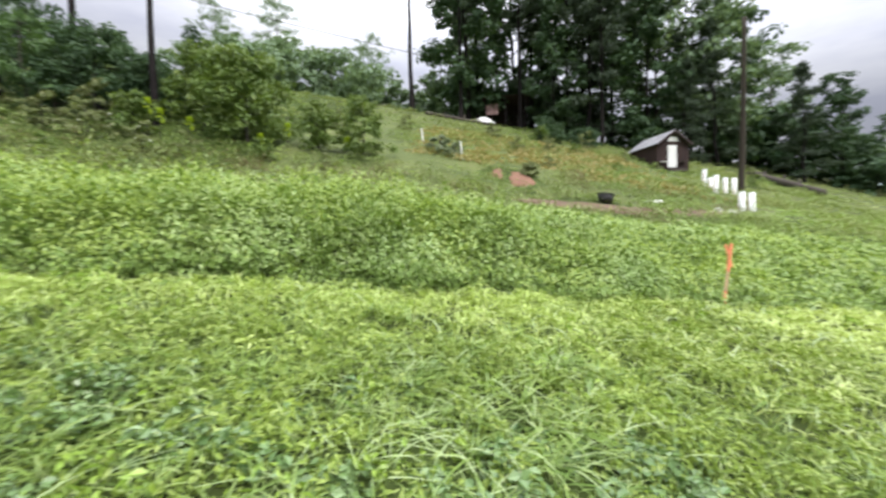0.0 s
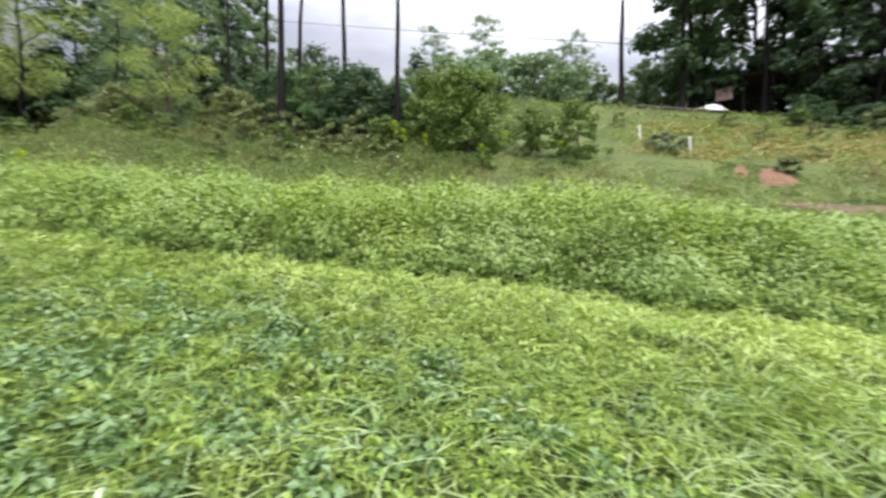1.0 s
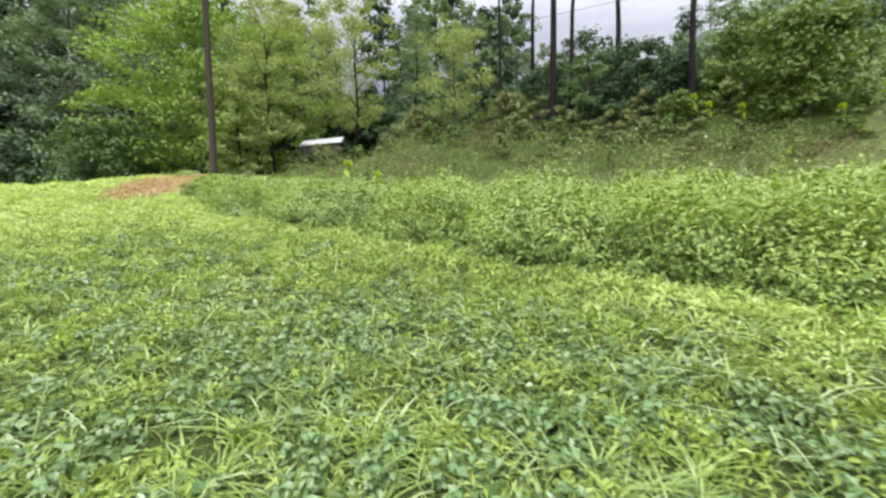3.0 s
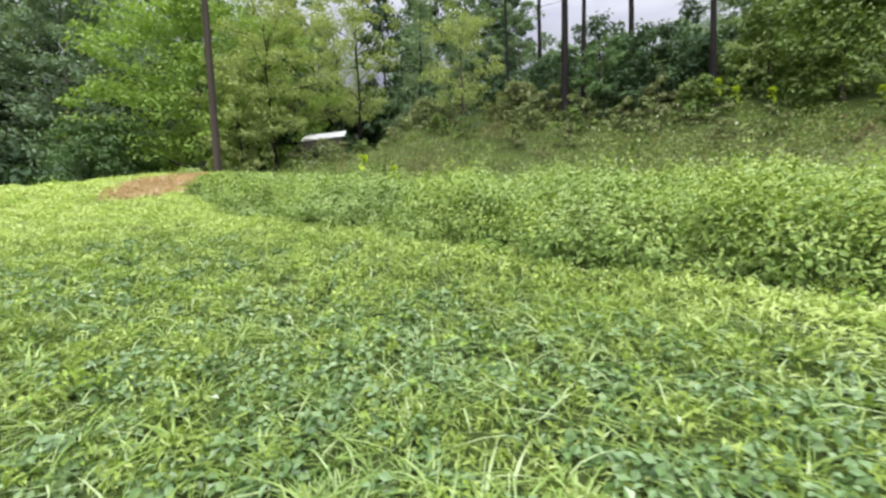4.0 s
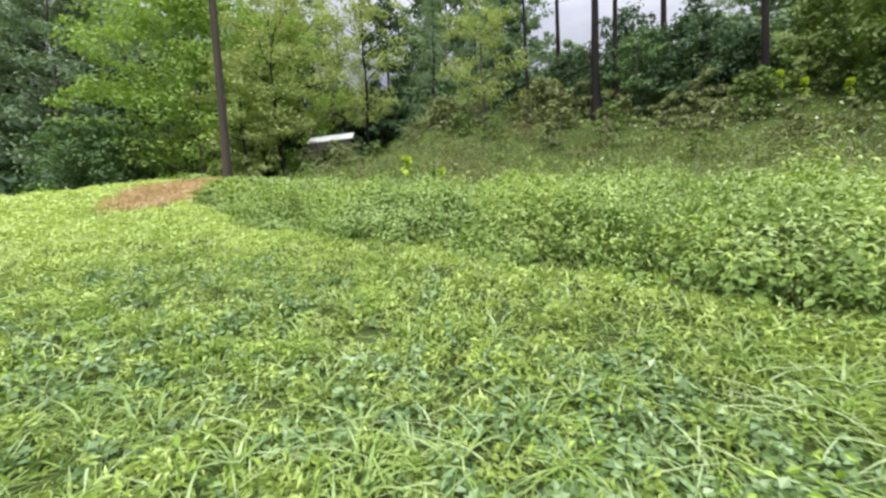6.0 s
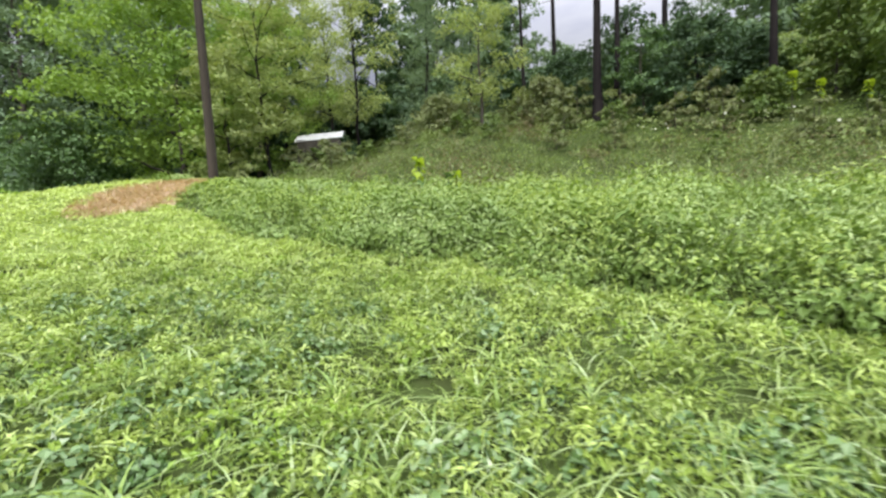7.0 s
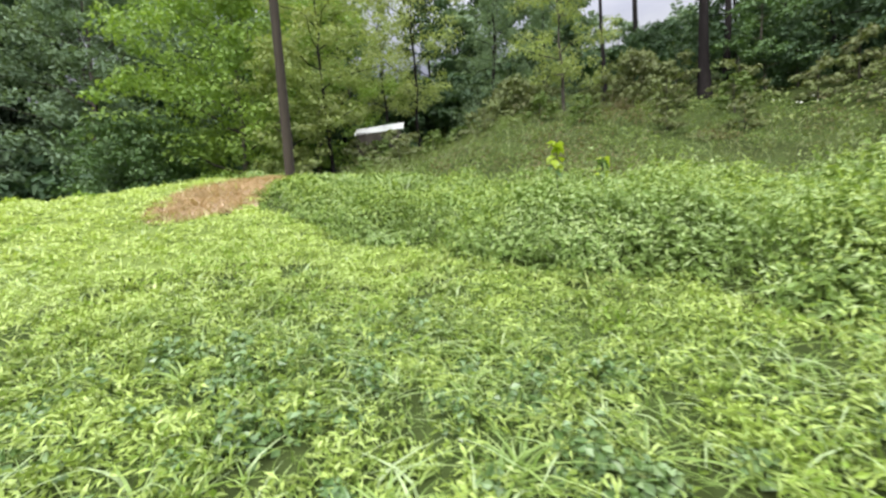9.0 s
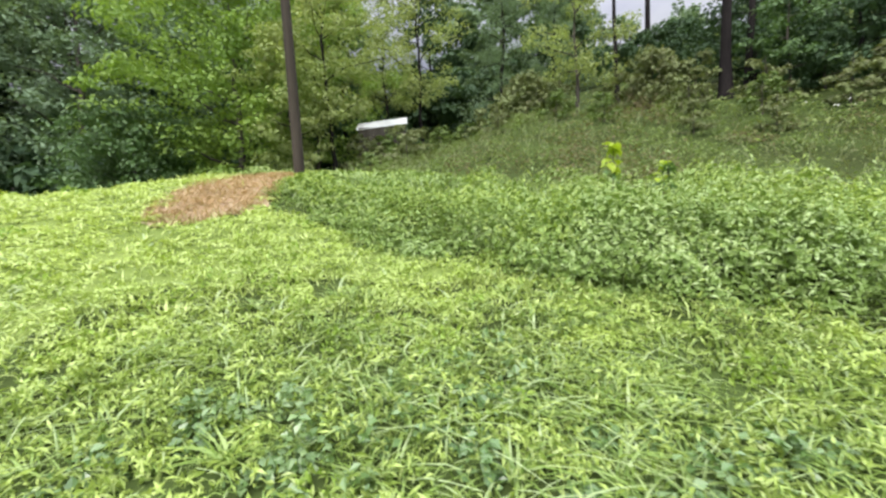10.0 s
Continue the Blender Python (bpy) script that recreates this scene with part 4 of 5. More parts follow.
for ox, oy, oh, osp, ol in ((-30.8, 3.6, 13.0, 3.0, "thin olive locust tree with open crown"), (-34.0, 10.2, 14.5, 3.3, "olive locust with forked dark trunk"), (-36.9, 6.4, 13.5, 3.2, "sparse yellowish locust in the wood"),
                             (-41.5, 11.4, 16.0, 3.6, "tall thin locust behind the brush"), (-45.5, 5.5, 16.0, 3.9, "hazy olive locust deep in the wood"), (-31.0, 1.8, 9.0, 2.4, "young olive locust near the pole")):
    stand(grow("locust_tree", ol, oh, osp * 1.1, 0.27, M_OLIVE, M_BARK, 3200, 0.27, "broad", 0.14, 11, (rng.uniform(-.04, .04), rng.uniform(-.04, .04)), 26), ox, oy, ox * 11)
stand(grow("cedar_tree", "cedar on the slope with haze in its grey-green colour", 10.5, 2.7, 0.04, M_HAZED, M_BARK, 4200, 0.22, "cone", 0.16, 18, per=30), -28.4, 12.6)
stand(grow("cedar_tree", "shorter cedar beside the first in the same hazed grey-green", 8.0, 2.2, 0.04, M_HAZED, M_BARK, 3000, 0.22, "cone", 0.13, 16, per=30), -26.2, 14.4, 50)
stand(grow("thicket_tree", "dark dense small tree behind the young one", 4.6, 2.7, 0.03, M_DARK, M_BARK, 3600, 0.24, "dome", 0.1, 12, per=30), -18.9, 18.8, 20)
stand(grow("thicket_tree", "dark leafy small tree among the pines", 3.8, 2.2, 0.03, M_DARK, M_BARK, 2600, 0.24, "dome", 0.1, 12, per=30), -15.4, 18.2, 70)
stand(grow("locust_tree", "small open yellow-green tree on the brushy slope", 7.0, 2.6, 0.2, M_OLIVE, M_GREYBARK, 2200, 0.2, "broad", 0.1, 10, (-0.05, 0.0), 26), -22.6, 12.2)

# pines above the slope
bare_pine(-24.6, 20.0, 19.0, 0.17, "slim dark pine with a bare trunk")
bare_pine(-18.5, 15.7, 19.0, 0.21, "thick dark pine with a bare trunk")
bare_pine(-18.1, 16.5, 17.0, 0.14, "slim grey pine beside the thick one", (0.015, 0))
bare_pine(-17.3, 19.3, 18.5, 0.17, "straight dark pine with a bare trunk")
bare_pine(-12.5, 17.6, 17.0, 0.15, "dark pine with ragged dead branches")
bare_pine(-24.2, 16.8, 17.0, 0.12, "slender dark pine leaning over the brush", (-0.03, 0.01))
stand(grow("young_tree", "small lush green tree under the pines", 3.8, 1.5, 0.12, M_BUSH, M_GREYBARK, 1500, 0.2, "dome", 0.06, 9, per=22), -16.7, 16.3)
for bx, by, bh, bs, bm_, bl in ((-8.4, 17.2, 3.6, 2.2, M_SHRUB, "large rounded yellow-green bush on the slope"), (-9.6, 18.6, 3.2, 1.3, M_SHRUB, "upper green bush joined to the large one"),
                               (-3.6, 17.2, 2.5, 1.25, M_SHRUB, "small dense dark green bush"), (-5.5, 17.3, 1.9, 1.1, M_SHRUB, "low leafy bush between two others"),
                               (-11.0, 18.6, 3.6, 1.7, M_SHRUB, "dark thicket bush under the pines"), (-13.6, 19.0, 2.5, 1.5, M_DARK, "dark leafy thicket above the slope"),
                               (-15.8, 16.6, 2.2, 1.2, M_DARK, "dark low bush beside a trunk"), (-20.9, 14.6, 2.4, 1.5, M_BRUSH, "brownish bush at the pine's foot"),
                               (-14.8, 20.5, 2.6, 1.8, M_DARK, "tall dark thicket behind the pines"), (-18.4, 20.5, 2.8, 1.9, M_DARK, "tall dark thicket in the pines' shade"),
                               (-10.6, 21.0, 3.2, 1.9, M_MOSSY, "dark bushy sapling growth"), (-22.8, 19.0, 3.2, 2.0, M_DARK, "dark undergrowth among the pines"),
                               (-12.2, 16.0, 1.6, 1.0, M_SHRUB, "low sunny shrub in the brush"), (-0.6, 20.6, 1.0, 0.7, M_SAGE, "grey-green low bush on the hillside"),
                               (0.1, 20.4, 0.8, 0.5, M_SAGE, "small grey-green bush near a white stick"), (-24.5, 11.0, 2.2, 1.6, M_BRUSH, "olive scrub on the mound"),
                               (3.4, 18.6, 0.7, 0.5, M_BRUSH, "dark scrub above the clay"), (8.2, 36.0, 1.8, 1.6, M_DARK, "dark shrub at the wood's foot"), (11.2, 36.5, 1.6, 1.5, M_DARK, "dark undergrowth beside the shed")):
    stand(grow("bush", bl, bh, bs, 0.04, bm_, M_GREYBARK, int((900 if bs > 0.8 else 260) + 950 * bs * bs), 0.17 if bs < 1.4 else 0.21, "dome", 0.05, 9, per=22, category="bush"), bx, by, bx * 31)

scrub = stand(grow("scrub_bush", "olive-brown scrubby bush on the slope", 1.5, 0.8, 0.03, M_BRUSH, M_GREYBARK, 900, 0.13, "dome", 0.03, 7, per=22, category="bush", group="slope scrub"), -14.6, 14.8)
greener = stand(grow("scrub_bush", "low green scrubby bush on the slope", 1.3, 0.75, 0.03, M_SHRUB, M_GREYBARK, 900, 0.13, "dome", 0.03, 7, per=22, category="bush", group="slope scrub"), -16.4, 13.6)
for i, (fx, fy, sc) in enumerate(((-22.5, 14.5, 1.5), (-24.0, 12.5, 1.4), (-20.0, 10.6, 0.9), (-17.2, 11.2, 0.8), (-18.6, 13.4, 1.1), (-21.8, 10.0, 1.0), (-15.5, 12.4, 0.8), (-13.0, 14.8, 0.9), (-12.2, 12.4, 0.7), (-10.4, 14.0, 0.9),
                                  (-25.8, 9.6, 1.3), (-27.5, 8.0, 1.2), (-23.4, 8.4, 0.8), (-9.2, 14.6, 0.7), (-6.8, 15.0, 0.8), (-19.6, 15.6, 1.3), (-14.2, 16.6, 1.3), (-28.6, 10.2, 1.5), (-16.8, 14.8, 1.2), (-4.4, 14.6, 0.6), (-29.5, 5.2, 0.8), (4.0, 26.0, 0.8), (6.5, 28.5, 0.9), (8.8, 30.0, 0.8), (3.0, 31.0, 1.0), (10.5, 33.5, 1.1), (7.0, 33.5, 1.2), (12.4, 30.6, 0.6), (5.0, 22.0, 0.6), (9.5, 24.5, 0.6), (-6.5, 24.0, 0.8), (-3.0, 28.0, 0.8), (19.0, 27.0, 0.8), (21.5, 31.0, 1.0), (-26.2, 5.6, 1.25), (-27.2, 4.3, 0.95), (-28.4, 5.2, 0.9), (-27.4, 6.6, 1.2), (-31.2, 6.4, 1.6), (-31.0, 5.2, 1.5), (-31.6, 7.7, 1.6), (-30.4, 7.2, 1.4))):
    again((scrub, scrub, greener)[i % 3], fx, fy, i * 67 + 3, sc)

# the tall wood on the hill
bare_pine(-4.0, 43.8, 24.0, 0.26, "tall lone pine with a bare trunk and a white tag", (-0.01, 0), 0.5, 3.2, 3000)
oak = stand(grow("oak_tree", "dark green forest oak in full leaf", 22, 5.4, 0.05, M_DARK, M_BARK, 4900, 0.62, "broad", 0.26, 14, per=38, group="hill forest"), 1.9, 45.0)
fir = stand(grow("hemlock_tree", "dark forest conifer with drooping limbs", 24, 4.8, 0.04, M_NEEDLE, M_BARK, 4600, 0.62, "cone", 0.24, 20, per=38, group="hill forest"), 10.5, 44.5)
# Ash, ridge pines and ridge thickets share the haze-tinted foliage.
ash = stand(grow("ash_tree", "forest tree with green crown paled by painted haze", 19, 5.0, 0.04, M_HAZED, M_GREYBARK, 3800, 0.56, "broad", 0.22, 13, per=38, group="hill forest"), 20.5, 43.0)
farpine = stand(grow("forest_pine", "pine on the far ridge, paled by painted haze", 18, 4.2, 0.35, M_HAZED, M_GREYBARK, 3000, 0.4, "pine", 0.18, 18, per=24, group="hill forest"), -27.0, 66.0)
tall = stand(grow("forest_pine", "tall forest pine with high crown", 25, 4.0, 0.42, M_NEEDLE, M_BARK, 4600, 0.4, "pine", 0.22, 16, per=36, group="hill forest"), 5.2, 48.0)
for i, (kind, fx, fy, sc) in enumerate(((oak, 7.5, 50, 1.05), (ash, -1.5, 58, 0.7), (ash, 2.5, 56, 0.85), (oak, 14.5, 46, 1.1), (fir, 13.2, 41.5, 0.82), (tall, 8.8, 46, 1.0), (tall, 3.4, 51, 1.1), (fir, 17.5, 47, 1.0), (oak, 19.0, 41, 0.8),
                                        (ash, 25.0, 41.5, 0.95), (oak, 28.5, 46, 0.9), (fir, 24.0, 38.5, 0.62), (ash, 33.0, 44.0, 0.72), (oak, 34.5, 38.0, 0.5), (fir, 39.5, 44, 0.36), (ash, 40.0, 38.0, 0.38),
                                        (oak, 46.5, 46, 0.36), (tall, 12.0, 52, 1.1), (tall, 1.0, 42.6, 0.95), (tall, 7.0, 42.8, 1.0), (tall, 11.6, 42.0, 0.92), (tall, 16.0, 42.2, 0.95), (tall, 14.0, 39.6, 0.8), (tall, 19.5, 44.0, 0.9), (tall, 23.0, 41.0, 0.7), (tall, 22.0, 50, 1.0), (fir, 3.0, 58, 1.0), (ash, 48.0, 37.0, 0.3), (oak, 54.0, 42.0, 0.32), (fir, 30.0, 36.5, 0.5),
                                        (ash, 60.0, 44.0, 0.34), (oak, 66.0, 40.0, 0.3), (fir, 20.5, 38.0, 0.4), (oak, 10.0, 41.5, 0.55))):
    again(kind, fx, fy, i * 77 + 13, sc)
brake = stand(grow("thicket", "dark undergrowth filling the wood's floor", 5.0, 4.2, 0.02, M_DARK, M_BARK, 1900, 0.7, "dome", 0.08, 9, per=36, category="thicket", group="forest undergrowth", thick=0.95), 6.0, 52.0)
for i, (fx, fy, sc) in enumerate(((11.5, 50, 1.1), (22.0, 45, 1.0), (27.0, 42.5, 1.0), (32.5, 41, 1.0), (37.0, 41, 0.9), (43.0, 41, 0.9), (50.0, 41, 0.9), (57.0, 44, 0.9), (64.0, 43, 0.9), (17.5, 40.5, 0.6),
                                  (13.5, 46, 1.0), (-44, -1, 1.2), (-43, 6, 1.0), (-46, -11, 1.1), (-41, -12, 0.9), (-48, 12, 1.0), (-41, 16, 0.9), (-35, 16, 0.8), (-33, 21, 0.9),
                                  (-28, 24, 0.5), (-24, 25.5, 0.45), (-52, 8, 1.2), (-37, -17.5, 0.8), (-40, -3, 1.0), (-41, 1.5, 1.0), (-38.5, 5.5, 0.8), (-36.5, 8.6, 0.7), (44, 36, 0.6), (52, 36, 0.6), (36, 36.5, 0.7), (-49, -4, 1.3), (-50, -9, 1.6), (-48, -2, 1.5), (-44, -8.5, 1.2), (-43, -17, 1.1), (-60, -14, 2.2), (30, 43, 1.1), (-50, 6, 1.6), (3, 49, 1.0), (-42, 20, 1.0), (-47, 15, 1.2), (-38, -7.5, 0.9), (-39, 3.0, 0.7), (-37.5, 9.5, 0.6), (-30.5, 15.5, 0.6))):
    again(brake, fx, fy, i * 91 + 5, sc)
hedge = stand(grow("thicket", "green thicket along the ridge with haze in its colour", 5.0, 4.0, 0.02, M_HAZED, M_GREYBARK, 1900, 0.48, "dome", 0.08, 9, per=30, category="thicket", group="ridge thicket", thick=1.0), -5.0, 60.0)
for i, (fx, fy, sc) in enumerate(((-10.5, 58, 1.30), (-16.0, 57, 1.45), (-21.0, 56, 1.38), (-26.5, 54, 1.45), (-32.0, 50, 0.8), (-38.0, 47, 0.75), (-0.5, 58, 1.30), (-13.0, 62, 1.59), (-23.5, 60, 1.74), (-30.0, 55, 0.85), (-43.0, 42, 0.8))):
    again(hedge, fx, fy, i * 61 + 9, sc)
# treeline over the ridge
for i, (kind, fx, fy, sc) in enumerate(((ash, -8.0, 62, 0.42), (ash, -13.5, 60, 0.45), (oak, -18.5, 64, 0.45), (ash, -24.0, 60, 0.42), (oak, -3.0, 64, 0.42), (ash, -30.0, 58, 0.5), (oak, -36.0, 60, 0.45), (ash, -42.0, 52, 0.3),
                                        (farpine, -36.5, 66, 0.9), (farpine, -12.5, 70, 0.95), (farpine, -17.0, 78, 0.9), (ash, -50.0, 46, 0.4), (oak, -46.0, 36, 0.6), (ash, -38.0, 30, 0.55), (oak, -37.0, 26, 0.5), (ash, -52.0, 24, 0.7),
                                        (ash, -36.0, 18.5, 0.75), (oak, -41.0, 21.5, 0.8), (ash, -32.5, 20.5, 0.55), (oak, -58.0, 14, 0.8), (ash, -62.0, 4, 0.9), (oak, -46.0, 18, 0.7), (ash, -64.0, -14, 0.9), (oak, -60.0, -24, 0.9), (fir, -47.0, -22, 0.8), (oak, -55.0, -15.0, 1.05), (oak, -44.5, 1.0, 0.62), (oak, -43.5, -3.5, 0.6), (oak, -44.0, 7.0, 0.62), (fir, -56.0, -17, 0.95), (fir, -50.0, -16.5, 0.8), (oak, -53.0, -4, 0.85), (oak, -58.0, -7.5, 1.25), (oak, -60.0, 1.5, 1.25), (oak, -58.0, -14.0, 1.2), (ash, -54.0, 12.0, 1.0), (oak, -50.0, 9, 0.75))):
    again(kind, fx, fy, i * 53 + 7, sc)


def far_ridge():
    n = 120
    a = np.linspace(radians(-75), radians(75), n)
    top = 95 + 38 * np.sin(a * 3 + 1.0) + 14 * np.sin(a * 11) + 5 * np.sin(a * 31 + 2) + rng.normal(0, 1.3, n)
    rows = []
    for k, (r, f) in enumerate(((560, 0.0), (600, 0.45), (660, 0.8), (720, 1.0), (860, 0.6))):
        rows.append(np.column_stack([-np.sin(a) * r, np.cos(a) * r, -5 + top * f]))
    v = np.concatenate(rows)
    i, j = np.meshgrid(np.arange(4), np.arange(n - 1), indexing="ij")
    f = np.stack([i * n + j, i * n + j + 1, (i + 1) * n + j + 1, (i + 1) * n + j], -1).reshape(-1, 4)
    # Haze over the ridge is painted by its material.
    tagged(new("backdrop_ridge", mesh_of("backdrop_ridge", v, f, M_RIDGE_HAZE, True)), "far wooded ridge with haze put into its pale colour", "mountain", kind="structure")


far_ridge()


# ---- things on the land ----
def utility_pole(x, y, height, girth, lean, label):
    root = thing("utility_pole", pose(x, y, float(land(x, y)), lean[1], lean[0], 0), label, "utility pole")
    s = np.linspace(0, 1, 14)
    tube("shaft", np.column_stack([0.02 * np.sin(s * 5), 0.02 * np.cos(s * 4), -0.4 + s * (height + 0.4)]), girth * (1 - 0.34 * s), M_POLE, root, 14)
    return root


utility_pole(-21.0, 0.02, 11.0, 0.142, (-0.8, 0.0), "weathered grey wooden pole rising from dead grass")
utility_pole(15.7, 23.3, 9.5, 0.16, (0.8, 0.0), "grey wooden pole beside the white tree tubes")


def cable(name, a, b, sag, radius, label):
    t = np.linspace(0, 1, 40)
    line = np.outer(1 - t, a) + np.outer(t, b)
    line[:, 2] -= sag * 4 * t * (1 - t)
    v, f = tube_arrays(line, np.full(40, radius), 6)
    tagged(new(name, mesh_of(name, v, f, M_WIRE, True)), label, "cable")


cable("power_line", (-95, 45, 46.6), (12, 45.2, 16.0), 0.5, 0.03, "black power line strung over the hill")


def survey_stake():
    x, y = 4.23, 6.82
    root = thing("survey_stake", pose(x, y, float(land(x, y)), 0, 9.5, 20), "wooden survey stake with orange painted top, leaning", "stake")
    bm = bmesh.new()
    box(bm, -0.022, 0.022, -0.011, 0.011, -0.15, 0.62, None, 0.003)
    part("stake_shaft", bm, M_STAKE, root)
    bm = bmesh.new()
    box(bm, -0.024, 0.024, -0.013, 0.013, 0.62, 1.07, None, 0.003)
    box(bm, -0.025, 0.025, -0.014, 0.014, 0.1, 0.3, None, 0.003)
    part("painted_band", bm, M_ORANGE, root, "faded orange marker paint")
    bm = bmesh.new()
    for k in range(7):
        box(bm, -0.03 - 0.004 * k, 0.028, 0.014 + 0.002 * k, 0.016 + 0.002 * k, 1.0 - 0.05 * k, 1.05 - 0.05 * k, pose(0, 0, 0, 0, 2 * k - 5, 0))
    part("flagging_tape", bm, M_ORANGE, root, "orange plastic flagging tied round the top")


survey_stake()


def plank_wall(parent, length, height, m, count, gable=0.0, skip=None):
    """Upright boards side by side; gable: extra height in the middle."""
    w = length / count
    for i in range(count):
        mid = (i + 0.5) * w - length / 2
        if skip and skip[0] < mid < skip[1]:
            continue
        top = height + gable * (1 - abs(mid) / (length / 2))
        bm = bmesh.new()
        box(bm, mid - w / 2 + 0.006, mid + w / 2 - 0.006, -0.012, 0.012, 0.05, top, m, 0.003)
        part("board", bm, M_PLANK, parent)


def garden_shed():
    x, y = 15.55, 32.2
    root = thing("shed", pose(x, y, float(land(14.6, 30.2)) - 0.02, 0, 0, 8), "small dark brown board shed with tin roof", "shed")
    root.scale = (0.9, 0.9, 0.92)
    wide, deep, high, peak = 2.7, 3.8, 1.95, 0.95
    # the gable end with the door faces -y
    bm = bmesh.new()
    box(bm, -wide / 2, wide / 2, -deep / 2, deep / 2, -0.25, 0.08, None, 0.01)
    part("floor_frame", bm, M_PLANK, root)
    plank_wall(root, wide, high, pose(0, -deep / 2, 0), 12, peak, (-0.48, 0.32))
    plank_wall(root, wide, high, pose(0, deep / 2, 0), 12, peak)
    plank_wall(root, deep, high, pose(-wide / 2, 0, 0, 0, 0, 90), 16)
    plank_wall(root, deep, high, pose(wide / 2, 0, 0, 0, 0, 90), 16)
    bm = bmesh.new()
    box(bm, -0.5, 0.34, -deep / 2 - 0.012, -deep / 2 + 0.012, 1.8, high + 0.62, None, 0.003)
    part("header_board", bm, M_PLANK, root)
    bm = bmesh.new()
    box(bm, -0.46, 0.30, -deep / 2 - 0.06, -deep / 2 - 0.014, 0.1, 1.8, None, 0.008)
    door = part("door", bm, M_WHITE, root, "white painted plank door")
    bm = bmesh.new()
    bmesh.ops.create_uvsphere(bm, u_segments=10, v_segments=6, radius=0.03, matrix=pose(0.22, -deep / 2 - 0.085, 0.95))
    part("door_knob", bm, M_BLACK, door)
    slope = math.atan2(peak, wide / 2)
    run = math.hypot(peak, wide / 2) + 0.22
    for side in (-1, 1):
        bm = bmesh.new()
        m = pose(0, 0, high + peak + 0.04) @ pose(0, 0, 0, 0, math.degrees(slope) * side, 0)
        box(bm, 0 if side > 0 else -run, run if side > 0 else 0, -deep / 2 - 0.28, deep / 2 + 0.2, 0, 0.025, m)
        panel = part("roof_panel", bm, M_TIN, root, "weathered grey tin roofing")
        for k in range(10):
            yy = -deep / 2 - 0.2 + k * (deep + 0.3) / 9
            bm = bmesh.new()
            box(bm, 0 if side > 0 else -run, run if side > 0 else 0, yy - 0.015, yy + 0.015, 0.026, 0.05, m, 0.005)
            part("roof_rib", bm, M_TIN, panel)
        bm = bmesh.new()
        box(bm, 0 if side > 0 else -run, run if side > 0 else 0, -deep / 2 - 0.31, -deep / 2 - 0.283, -0.13, 0.0, m)
        part("barge_board", bm, M_PLANK, root)
    bm = bmesh.new()
    ring = [bm.verts.new((0.46 * math.cos(a), -deep / 2 - 0.05, high + 0.16 + 0.4 * math.sin(a))) for a in np.linspace(0, math.pi, 15)]
    face = bm.faces.new(ring)
    for v in [g for g in bmesh.ops.extrude_face_region(bm, geom=[face])["geom"] if isinstance(g, bmesh.types.BMVert)]:
        v.co.y += 0.03
    part("gable_panel", bm, M_WHITE, root, "white half-round gable panel")
    for sx in (-0.86, 0.72):
        bm = bmesh.new()
        box(bm, sx - 0.3, sx + 0.3, -deep / 2 - 0.3, -deep / 2 - 0.02, 0.5, 0.54, None, 0.004)
        part("shelf", bm, M_WHITE if sx < 0 else M_GREYBARK, root, "narrow shelf beside the door")
    bm = bmesh.new()
    box(bm, -0.7, 0.6, -deep / 2 - 0.75, -deep / 2 - 0.3, -0.3, -0.08, None, 0.01)
    part("door_step", bm, M_GREYBARK, root)


garden_shed()


def tree_tube(x, y, height, lean, label):
    root = thing("tree_tube", pose(x, y, float(land(x, y)) - 0.03, lean, lean * 0.4, x * 40), label, "tree tube", "white tree tubes")
    v, f = tube_arrays([(0, 0, 0), (0, 0, 0.03), (0, 0, height - 0.03), (0, 0, height), (0, 0, height - 0.04), (0, 0, 0.3)], [0.125, 0.122, 0.118, 0.125, 0.105, 0.1], 14, False)
    under(new("sleeve", mesh_of("sleeve", v, f, M_TUBE, True)), root)
    bm = bmesh.new()
    box(bm, 0.122, 0.15, -0.015, 0.015, -0.25, height * 0.8, None, 0.004)
    part("support_stake", bm, M_STAKE, root)
    bm = bmesh.new()
    box(bm, -0.122, 0.155, -0.02, 0.02, height * 0.55, height * 0.57, None, 0.003)
    part("tie", bm, M_BLACK, root)


for tx, ty, th in ((14.57, 24.78, 0.99), (14.28, 23.65, 0.73), (13.8, 22.46, 1.02), (14.69, 23.06, 0.91), (15.07, 22.94, 0.98), (12.22, 18.13, 0.88), (12.74, 18.26, 0.9)):
    tree_tube(tx, ty, th, 2.0 * math.sin(tx * 9), "white plastic tree tube staked in the slope")


def field_stone(x, y, r, label, mat=None):
    bm = bmesh.new()
    bmesh.ops.create_icosphere(bm, subdivisions=2, radius=r)
    for v in bm.verts:
        v.co = Vector((v.co.x * 1.25, v.co.y * 0.9, v.co.z * 0.55)) * (1 + 0.35 * noise.noise(v.co * (1.6 / r) + Vector((x, y, 0))))
    me = bpy.data.meshes.new("field_stone")
    bm.to_mesh(me)
    bm.free()
    me.materials.append(mat or M_STONE)
    ob = new("field_stone", me)
    ob.matrix_basis = pose(x, y, float(land(x, y)) + r * 0.2, 0, 0, x * 70)
    tagged(ob, label, "stone", "pale stones on the bank")


for sx, sy, sr in ((7.6, 16.7, 0.18), (8.1, 16.9, 0.22), (10.7, 17.3, 0.2), (11.1, 17.1, 0.24), (11.5, 17.4, 0.16), (10.4, 16.9, 0.14), (9.0, 20.5, 0.12)):
    field_stone(sx, sy, sr, "pale weathered stone on the bank")


